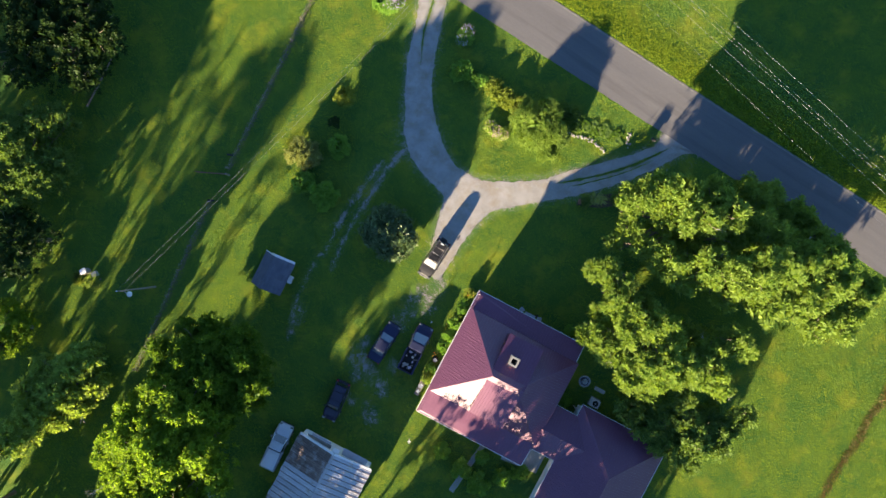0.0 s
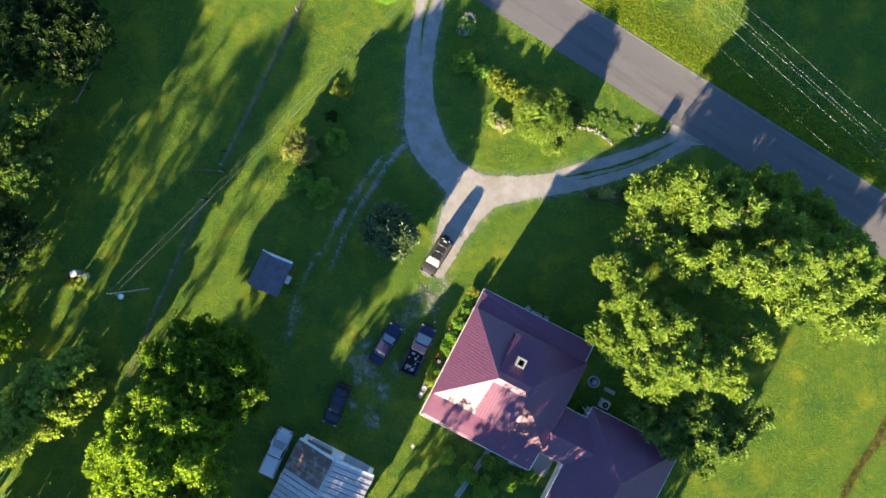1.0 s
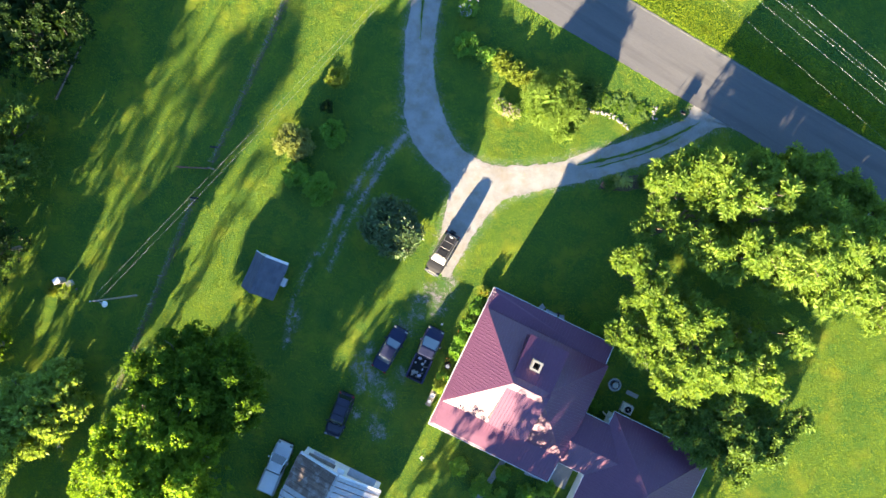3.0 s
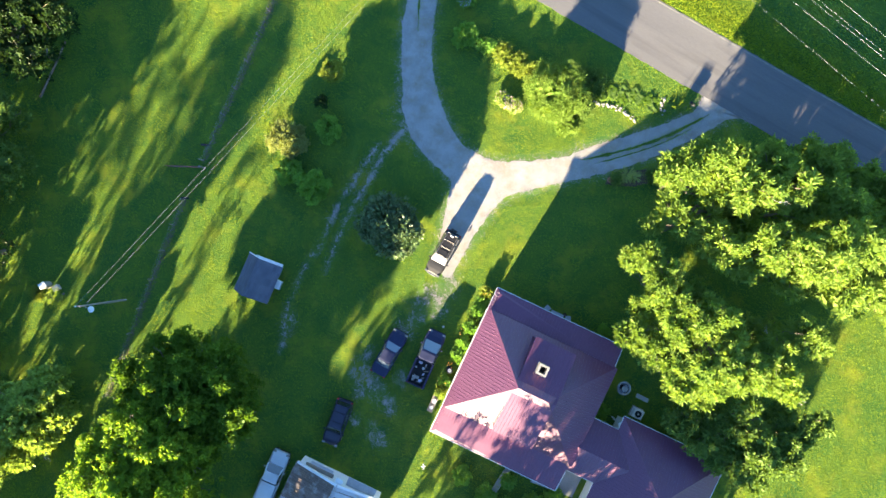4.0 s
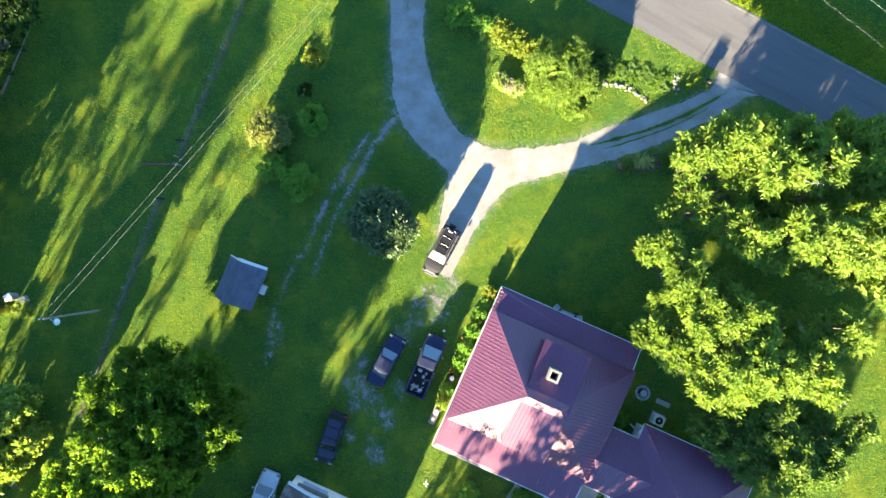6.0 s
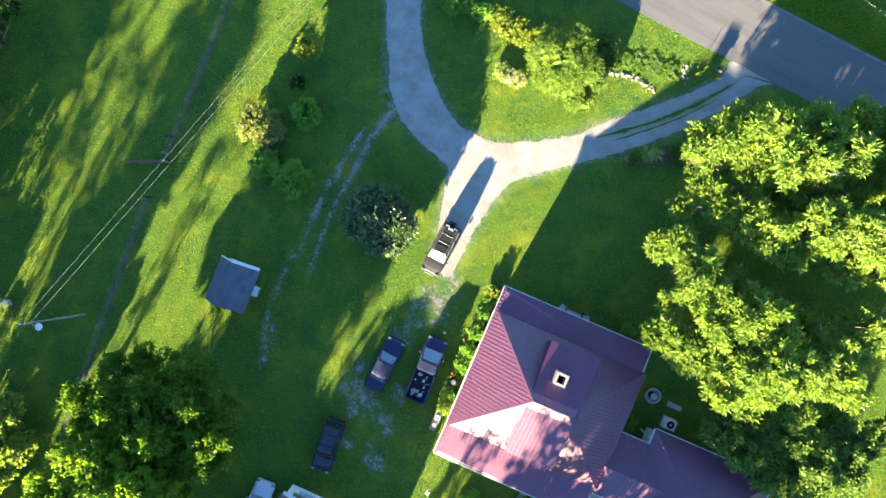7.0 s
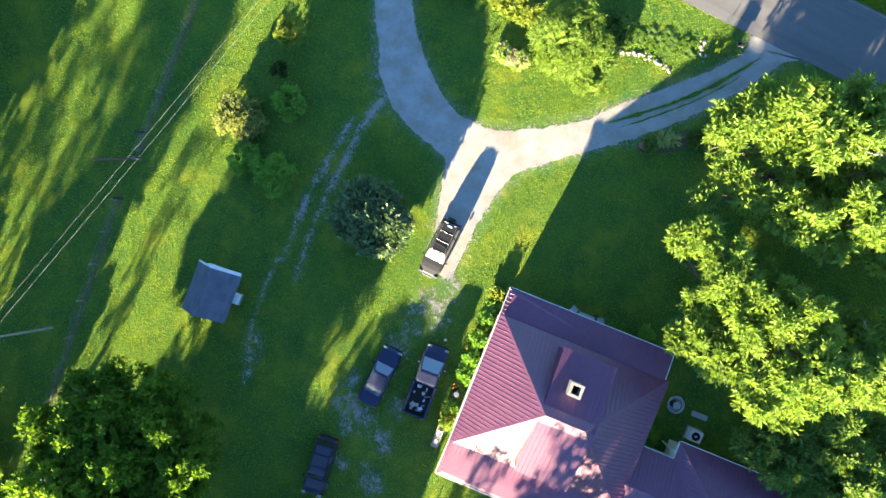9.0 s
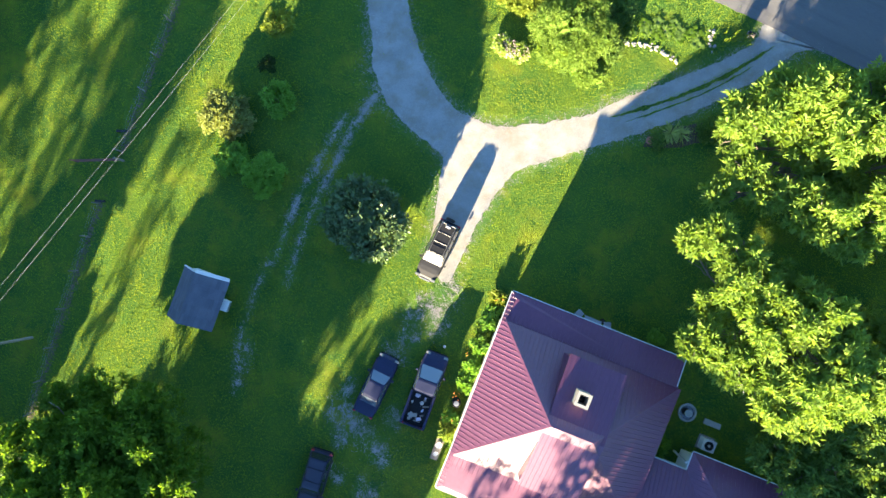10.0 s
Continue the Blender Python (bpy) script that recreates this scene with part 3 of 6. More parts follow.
# ---- the outbuilding with the sheet roof ----
barn = tagged(empty("outbuilding", (-16.2, -20.52, 0), -27.9), "old white outbuilding with a patched galvanised sheet roof", "outbuilding")
BW, BD, BE, BR = 9.2, 11.0, 2.7, 3.75
part("wall", boxed(0.3, BW - 0.3, -BD + 0.3, -0.35, 0, BE), M_SIDING, barn, "white board walls")
gable = bmesh.new()
gable.faces.new([gable.verts.new(p) for p in ((0.3, -0.36, BE), (BW / 2, -0.36, BR - 0.1), (BW - 0.3, -0.36, BE))])
bmesh.ops.solidify(gable, geom=gable.faces[:], thickness=0.06)
part("gable", gable, M_TRIM, barn, "white gable boards")
n = 18
for side in (0, 1):
    for k in range(n):
        y0, y1 = -BD * k / n, -BD * (k + 1) / n - 0.05
        lift = 0.012 * (k % 2) + 0.01 * random.random()
        e = (0.0 if side == 0 else BW) + random.uniform(-0.06, 0.06)
        pts = [(e, y0, BE + lift), (e, y1, BE + lift), (BW / 2, y1, BR + lift), (BW / 2, y0, BR + lift)]
        if side:
            pts = pts[::-1]
        rusty = side == 0 and k < 6 or (side, k) in ((1, 11), (0, 13), (0, 14))
        part("sheet_lap", strip((e, y1 + 0.02, BE + 0.05), (BW / 2, y1 + 0.02, BR + 0.05), 0.06, 0.05), M_RUST, barn, "rusty overlapped sheet edge")
        sheets(pts, 1, barn, 0.2, 3, M_RUST if rusty else M_SHEET, 0.02, 0.02, 0.04, label="rust-brown corrugated roof sheet" if rusty else "")
part("ridge_cap", cap_strip((BW / 2, 0.03, BR + 0.05), (BW / 2, -BD, BR + 0.05), 0.2), M_SHEET, barn)
for a, b in (((0.15, -0.1, BE - 0.02), (BW / 2, -0.1, BR - 0.02)), ((BW - 0.15, -0.1, BE - 0.02), (BW / 2, -0.1, BR - 0.02))):
    part("bargeboard", strip(a, b, 0.24, 0.2), M_TRIM, barn, "peeling white bargeboard")
part("gable_vent", boxed(BW / 2 - 0.35, BW / 2 + 0.4, 0.0, 0.5, BR - 0.75, BR - 0.2, bevel=0.03), M_TRIM, barn, "white gable hood")
part("door_header", boxed(0.9, 3.9, -0.3, 0.05, BE - 0.55, BE - 0.35), M_WOOD, barn)
part("awning", panel([(5.3, 0.45, 2.05), (5.3, -0.3, 2.25), (8.3, -0.3, 2.25), (8.3, 0.45, 2.05)], 0.04), M_STEEL, barn, "grey lean-to awning")
part("awning", panel([(1.3, 0.3, 2.05), (1.3, -0.3, 2.25), (3.7, -0.3, 2.25), (3.7, 0.3, 2.05)], 0.04), M_STEEL, barn, "grey lean-to awning")


# ---- vehicles ----
def loft(stations, chamfer=0.09):
    """A closed body along y from (y, half width, low, high) stations."""
    bm = bmesh.new()
    rings = []
    for y, w, z0, z1 in stations:
        c = min(chamfer, w * 0.4, (z1 - z0) * 0.4)
        ring = [(-w + c, z0), (w - c, z0), (w, z0 + c), (w, z1 - c * 1.3), (w - c * 0.5, z1 - c * 0.35), (w - c * 1.6, z1), (-w + c * 1.6, z1), (-w + c * 0.5, z1 - c * 0.35),
                (-w, z1 - c * 1.3), (-w, z0 + c)]
        rings.append([bm.verts.new((x, y, z)) for x, z in ring])
    for a, b in zip(rings, rings[1:]):
        for k in range(10):
            bm.faces.new((a[k], a[(k + 1) % 10], b[(k + 1) % 10], b[k]))
    bm.faces.new(rings[0])
    bm.faces.new(rings[-1][::-1])
    bmesh.ops.recalc_face_normals(bm, faces=bm.faces)
    return bm


def wheel(parent, x, y, r=0.34, w=0.22):
    turn = Matrix.Rotation(math.pi / 2, 4, "Y")
    bm = lathe([(r * 0.6, -w / 2), (r * 0.93, -w / 2), (r, -w * 0.3), (r, w * 0.3), (r * 0.93, w / 2), (r * 0.6, w / 2)], 18)
    bmesh.ops.transform(bm, matrix=pose(x, y, r) @ turn, verts=bm.verts)
    tyre = part("wheel", bm, M_TYRE, parent, "black rubber tyre")
    bm = lathe([(r * 0.2, -w * 0.52), (r * 0.62, -w * 0.51), (r * 0.62, w * 0.51), (r * 0.2, w * 0.52)], 14)
    bmesh.ops.transform(bm, matrix=pose(x, y, r) @ turn, verts=bm.verts)
    part("rim", bm, M_STEEL, tyre, "steel rim")


def cabin(parent, paint, y0, y1, back, front, w0, w1, z0, z1, pillars=1, panes=None):
    """The glasshouse: y0..y1 at the sill, back and front the rakes of the rear and the windscreen."""
    low = [(-w0, y0, z0), (w0, y0, z0), (w0, y1, z0), (-w0, y1, z0)]
    top = [(-w1, y0 + back, z1), (w1, y0 + back, z1), (w1, y1 - front, z1), (-w1, y1 - front, z1)]
    bm = bmesh.new()
    a, b = [bm.verts.new(p) for p in low], [bm.verts.new(p) for p in top]
    for k in range(4):
        bm.faces.new((a[k], a[(k + 1) % 4], b[(k + 1) % 4], b[k]))
    bm.faces.new(a[::-1])
    bm.faces.new(b)
    bmesh.ops.recalc_face_normals(bm, faces=bm.faces)
    bmesh.ops.bevel(bm, geom=[e for e in bm.edges], offset=0.05, segments=2, affect="EDGES")
    shell = part("cabin", bm, paint, parent)
    centre = Vector((0, (y0 + y1) / 2, (z0 + z1) / 2))

    def pane(name, quad, u0, u1, v0, v1, label):
        p = [Vector(q) for q in quad]
        at = lambda u, v: p[0].lerp(p[1], u).lerp(p[3].lerp(p[2], u), v)
        pts = [at(u0, v0), at(u1, v0), at(u1, v1), at(u0, v1)]
        nrm = (pts[1] - pts[0]).cross(pts[3] - pts[0]).normalized()
        if nrm.dot(pts[0] - centre) < 0:
            nrm, pts = -nrm, pts[::-1]
        part(name, panel([q + nrm * 0.012 for q in pts], 0.02), panes or M_GLASS, shell, label)

    pane("windscreen", [low[2], low[3], top[3], top[2]], 0.05, 0.95, 0.04, 0.94, "raked windscreen reflecting the sky")
    pane("rear_window", [low[0], low[1], top[1], top[0]], 0.07, 0.93, 0.08, 0.92, "rear window")
    for s in (0, 1):
        quad = [low[1], low[2], top[2], top[1]] if s == 0 else [low[0], low[3], top[3], top[0]]
        for k in range(pillars + 1):
            pane("side_window", quad, 0.06 + k * 0.9 / (pillars + 1), 0.02 + (k + 1) * 0.9 / (pillars + 1), 0.12, 0.9, "")
    part("roof", loft([(y0 + back + 0.02, w1 * 0.86, z1 - 0.03, z1 + 0.012), (y0 + back + 0.15, w1 * 0.97, z1 - 0.03, z1 + 0.035),
                       (y1 - front - 0.15, w1 * 0.97, z1 - 0.03, z1 + 0.035), (y1 - front - 0.02, w1 * 0.86, z1 - 0.03, z1 + 0.012)], 0.05), paint, shell)
    return shell


def fittings(car, paint, L, w, z, base):
    for s in (-1, 1):
        part("headlight", boxed(s * w * 0.72 - 0.17, s * w * 0.72 + 0.17, L / 2 - 0.22, L / 2 - 0.03, z - 0.24, z - 0.06, bevel=0.03), M_LAMP, car, "clear headlight")
        part("tail_light", boxed(s * w * 0.8 - 0.12, s * w * 0.8 + 0.12, -L / 2 + 0.0, -L / 2 + 0.1, z - 0.2, z + 0.02, bevel=0.02), M_TAIL, car, "red tail light")
        part("door_mirror", boxed(s * (w + 0.1) - 0.09, s * (w + 0.1) + 0.09, base - 0.06, base + 0.1, z + 0.05, z + 0.2, bevel=0.03), paint, car)
    part("front_bumper", loft([(L / 2 - 0.14, w * 0.9, 0.3, 0.52), (L / 2 + 0.03, w * 0.8, 0.32, 0.5)]), M_PLASTIC, car)
    part("rear_bumper", loft([(-L / 2 - 0.03, w * 0.85, 0.34, 0.52), (-L / 2 + 0.14, w * 0.92, 0.32, 0.54)]), M_PLASTIC, car)


def saloon(name, label, category, at, turn, paint, L=4.85, W=1.78, H=1.42, estate=False, panes=None):
    car = tagged(empty(name, at, turn), label, category)
    w = W / 2
    deck = 1.0 if estate else 0.93
    part("body", loft([(-L / 2, w * 0.72, 0.45, 0.72), (-L / 2 + 0.1, w * 0.9, 0.32, deck - 0.06), (-L / 2 + 0.5, w * 0.98, 0.24, deck), (-0.6, w, 0.2, 0.95), (0.7, w, 0.2, 0.94),
                       (L / 2 - 0.75, w * 0.97, 0.22, 0.88), (L / 2 - 0.22, w * 0.87, 0.26, 0.76), (L / 2, w * 0.68, 0.36, 0.6)], 0.12), paint, car, smooth=False)
    bonnet = [(0.98, w * 0.8, 0.9, 0.955), (1.4, w * 0.8, 0.88, 0.945), (L / 2 - 0.6, w * 0.74, 0.82, 0.9), (L / 2 - 0.25, w * 0.62, 0.74, 0.8)]
    part("bonnet", loft(bonnet, 0.03), paint, car)
    if estate:
        cabin(car, paint, -L / 2 + 0.12, 1.05, 0.25, 0.75, w * 0.93, w * 0.74, 0.94, H, 2, panes)
        for s in (-1, 1):
            part("roof_rail", tubed([(s * w * 0.66, -L / 2 + 0.6, H + 0.07), (s * w * 0.66, 0.1, H + 0.08)], [0.022, 0.022]), M_PLASTIC, car, "roof rail")
        for y in (-1.3, -0.3):
            part("crossbar", tubed([(-w * 0.66, y, H + 0.1), (w * 0.66, y, H + 0.1)], [0.02, 0.02]), M_PLASTIC, car)
    else:
        cabin(car, paint, -L / 2 + 0.95, 1.1, 0.62, 0.72, w * 0.9, w * 0.68, 0.92, H, 1)
        part("boot_lid", loft([(-L / 2 + 0.08, w * 0.72, 0.84, 0.93), (-L / 2 + 0.85, w * 0.78, 0.86, 0.955)], 0.03), paint, car)
    for s in (-1, 1):
        for y in (-L / 2 + 0.95, L / 2 - 0.9):
            wheel(car, s * (w - 0.1), y)
    fittings(car, paint, L, w, 0.92, 0.85)
    return car


def pickup(name, label, at, turn, paint, L=5.8, W=1.95, H=1.78, cab=1.7, roof_paint=None, panes=None, rake=1.0, nose_long=1.35):
    car = tagged(empty(name, at, turn), label, "pickup truck")
    w, top = W / 2, 1.08
    nose = L / 2
    cab1 = nose - nose_long
    cab0 = cab1 - cab
    bed0, bed1 = -L / 2, cab0 - 0.06
    part("body", loft([(cab0, w * 0.97, 0.38, top - 0.02), (cab1 - 0.3, w, 0.36, top), (cab1 + 0.2, w * 0.98, 0.38, top - 0.03), (nose - 0.35, w * 0.95, 0.42, 0.99), (nose, w * 0.84, 0.5, 0.82)], 0.11), paint, car)
    part("bonnet", loft([(cab1 - 0.1, w * 0.8, 1.0, 1.1), (nose - 0.5, w * 0.76, 0.94, 1.05), (nose - 0.15, w * 0.68, 0.84, 0.92)], 0.03), paint, car)
    cabin(car, roof_paint or paint, cab0, cab1 + 0.32, 0.12, rake, w * 0.93, w * 0.77, top - 0.03, H, 1, panes)
    part("bed_floor", boxed(-w * 0.88, w * 0.88, bed0 + 0.08, bed1, 0.55, 0.62), M_PLASTIC, car, "dark load bed floor")
    for s in (-1, 1):
        part("bed_side", boxed(s * w * 0.9 - 0.1, s * w * 0.9 + 0.1, bed0 + 0.03, bed1, 0.4, top, bevel=0.03), paint, car)
        part("wheel_arch", boxed(s * w * 0.7 - 0.12, s * w * 0.7 + 0.1, bed0 + 0.6, bed0 + 1.5, 0.62, 0.84, bevel=0.05), M_PLASTIC, car)
    part("tailgate", boxed(-w * 0.8, w * 0.8, bed0, bed0 + 0.08, 0.5, top, bevel=0.02), paint, car)
    part("bulkhead", boxed(-w * 0.8, w * 0.8, bed1 - 0.06, bed1, 0.5, top, bevel=0.015), paint, car)
    for s in (-1, 1):
        for y in (bed0 + 1.05, nose - 0.9):
            wheel(car, s * (w - 0.12), y, 0.37, 0.25)
    fittings(car, paint, L, w, 1.02, cab1 - 0.25)
    return car, w, bed0, bed1, top


def facing(front, back):
    """The middle of a vehicle, and its turn, from the ends of its centre line."""
    d = Vector(front) - Vector(back)
    mid = (Vector(front) + Vector(back)) / 2
    return (mid.x, mid.y, 0.02), math.degrees(math.atan2(d.y, d.x)) - 90


at, turn = facing((-2.37, -3.14), (0.2, 1.0))
jeep = saloon("off_roader", "dark grey off-road car with a roof rack and rear spare wheel", "car", at, turn, M_TAN, 4.75, 1.8, 1.56, True)
for x in (-0.55, 0.55):
    part("rack_rail", tubed([(x, -2.1, 1.66), (x, 0.25, 1.66)], [0.022, 0.022]), M_RACK, jeep, "steel roof rack rail")
for y in (-2.1, -1.35, -0.6, 0.25):
    part("rack_bar", tubed([(-0.55, y, 1.66), (0.55, y, 1.66)], [0.022, 0.022]), M_RACK, jeep, "steel roof rack bar")
for y0, y1 in ((-2.05, -1.4), (-1.3, -0.65), (-0.55, 0.2)):
    part("rack_tray", boxed(-0.5, 0.5, y0, y1, 1.625, 1.645, bevel=0.008), M_PLASTIC, jeep, "black roof rack tray")
part("light_bar", boxed(-0.2, 0.2, -1.98, -1.86, 1.66, 1.74, bevel=0.02), M_WHITE, jeep, "white roof light bar")
part("nose_bar", boxed(-0.45, 0.45, 2.36, 2.46, 0.5, 0.68, bevel=0.03), M_STEEL, jeep, "bright front bumper bar")
bm = lathe([(0.15, -0.11), (0.3, -0.11), (0.35, -0.06), (0.35, 0.06), (0.3, 0.11), (0.15, 0.11)], 18)
bmesh.ops.transform(bm, matrix=pose(0.1, -2.52, 1.05) @ Matrix.Rotation(math.pi / 2, 4, "X"), verts=bm.verts)
part("spare_wheel", bm, M_TYRE, jeep, "spare wheel on the tailgate")

at, turn = facing((-5.6, -8.71), (-8.23, -12.88))
saloon("saloon_car", "dark navy saloon car parked on grass and gravel", "car", at, turn, M_NAVY, 4.9, 1.8, 1.42)
at, turn = facing((-1.93, -8.89), (-4.55, -14.12))
truck, w, b0, b1, top = pickup("loaded_truck", "dark navy pickup truck with a cluttered load bed", at, turn, M_NAVY, 5.85, 1.98, 1.8, 1.75)
rng = random.Random(5)
clutter_at = pose(*at, 0, 0, turn)
for k in range(16):
    x, y = rng.uniform(-w * 0.6, w * 0.6), rng.uniform(b0 + 0.3, b1 - 0.25)
    s = rng.uniform(0.08, 0.19)
    kind = k % 4
    if kind == 0:
        bm, mat, nm, lb, cat = lathe([(s * 0.7, 0), (s * 0.85, s * 1.5), (s * 0.78, s * 1.5), (s * 0.6, 0.08)], 12), M_WHITE, "bucket", "white plastic bucket in the truck bed", "bucket"
    elif kind == 1:
        bm, mat, nm, lb, cat = boxed(-s, s, -s * 0.7, s * 0.7, 0, s, bevel=0.02), M_LILAC, "bag", "pale crumpled bag in the truck bed", "bag"
        for v in bm.verts:
            v.co += Vector(noise.noise_vector(v.co * 6 + Vector((k, 0, 0)))) * 0.06
            v.co.z = max(0, v.co.z)
    elif kind == 2:
        bm, mat, nm, lb, cat = boxed(-s * 1.4, s * 1.4, -0.06, 0.06, 0, 0.05, bevel=0.008), M_WOOD, "plank_offcut", "short weathered plank in the truck bed", "plank"
    else:
        bm, mat, nm, lb, cat = boxed(-s, s, -s, s, 0, s * 0.8, bevel=0.015), M_CONCRETE, "crate", "grey crate in the truck bed", "crate"
    ob = tagged(part(nm, bm, mat), lb, cat, group="clutter in the truck bed")
    ob.matrix_world = clutter_at @ pose(x, y, 0.62, 0, 0, rng.uniform(0, 180))
at, turn = facing((-13.5, -19.9), (-11.5, -15.2))
saloon("suv", "black estate car with roof rails parked on the grass", "car", at, turn, M_BLACK, 4.75, 1.84, 1.7, True, M_PANE)
at, turn = facing((-18.2, -20.3), (-20.55, -25.3))
truck, w, b0, b1, top = pickup("silver_truck", "silver pickup truck with a flat cover over its bed", at, turn, M_SILVER, 5.6, 1.92, 1.72, 1.45, panes=M_PANE, rake=0.72, nose_long=1.6)
part("bed_cover", loft([(b0 + 0.04, w * 0.9, top - 0.02, top + 0.05), (b0 + 0.3, w * 0.93, top - 0.02, 1.5), (b1 - 0.3, w * 0.9, top - 0.02, 1.62), (b1 + 0.02, w * 0.88, top - 0.02, 1.6)], 0.12), M_SILVER, truck, "silver bed canopy")


# ---- trees and shrubs ----
def leaf_cloud(lobes, seed, per_m2=4.4, leaves=24, length=0.37, width=0.14, spread=0.8, low=-0.6, under=0, core=True):
    """Rosettes of leaves over the skin of overlapping lobes (x, y, z, radius): vertices and quads."""
    rs = np.random.RandomState(seed)
    centres, outs = [], []
    arr = np.array(lobes, float)
    for k, (x, y, z, r) in enumerate(lobes):
        n = max(10, int(4 * math.pi * r * r * per_m2 * (0.75 if k < len(lobes) - under else 0.3)))
        d = rs.normal(size=(n, 3))
        d /= np.linalg.norm(d, axis=1)[:, None]
        d = d[d[:, 2] > low]
        wob = np.array([noise.noise(Vector(v) * 2.3 + Vector((x, y, seed))) for v in d])
        rad = r * (0.9 + 0.32 * wob - 0.38 * rs.rand(len(d)) ** 2)
        p = np.array((x, y, z)) + d * rad[:, None] * np.array((1, 1, 0.82))
        keep = np.ones(len(p), bool)
        for ox, oy, oz, orad in arr:
            if (ox, oy, oz) != (x, y, z):
                keep &= np.linalg.norm((p - (ox, oy, oz)) / (1, 1, 0.82), axis=1) > orad * 0.62
        gap = np.array([noise.noise(Vector(v) * 0.9 + Vector((7, 3, seed))) for v in p])
        keep &= gap > -0.38
        centres.append(p[keep])
        outs.append(d[keep])
    c, o = np.concatenate(centres), np.concatenate(outs)
    c, o = np.repeat(c, leaves, 0), np.repeat(o, leaves, 0)
    n = len(c)
    way = rs.normal(size=(n, 3)) * (1, 1, 0.55) + o * 0.55 + (0, 0, 0.12)
    way /= np.linalg.norm(way, axis=1)[:, None]
    c = c + rs.normal(size=(n, 3)) * 0.10 * spread + way * (length * 0.25 * rs.rand(n))[:, None]
    size = rs.uniform(0.65, 1.2, n)[:, None]
    side = np.cross(way, np.array((0, 0, 1.0)) + rs.normal(size=(n, 3)) * 1.1)
    side /= np.linalg.norm(side, axis=1)[:, None] + 1e-6
    droop = np.array((0, 0, -0.10)) * length
    mid = c + way * length * 0.5 * size
    inner = []
    for x, y, z, r in lobes[:len(lobes) - under] if core else []:
        k = 60
        d = rs.normal(size=(k, 3))
        d /= np.linalg.norm(d, axis=1)[:, None]
        a, b = rs.normal(size=(k, 3)), rs.normal(size=(k, 3))
        p, a, b = np.array((x, y, z - 0.1 * r)) + d * r * rs.uniform(0.3, 0.62, k)[:, None] * (1, 1, 0.8), a * r * 0.2, b * r * 0.2
        inner.append(np.stack([p - a, p - b, p + a, p + b], 1).reshape(-1, 3))
    v = np.stack([c, mid + side * width * 0.5 * size, c + way * length * size + droop, mid - side * width * 0.5 * size], 1).reshape(-1, 3)
    v = np.concatenate([v] + inner)
    return v, np.arange(len(v)).reshape(-1, 4)


def branch(bm, a, b, r0, r1, rng, sides=6, bend=0.12):
    a, b = Vector(a), Vector(b)
    n = 4
    pts, rad = [], []
    for k in range(n + 1):
        t = k / n
        off = Vector((rng.uniform(-1, 1), rng.uniform(-1, 1), rng.uniform(-0.4, 0.8))) * bend * (b - a).length * math.sin(math.pi * t)
        pts.append(a.lerp(b, t) + off)
        rad.append(r0 + (r1 - r0) * t)
    tube(bm, pts, rad, sides)
    return pts


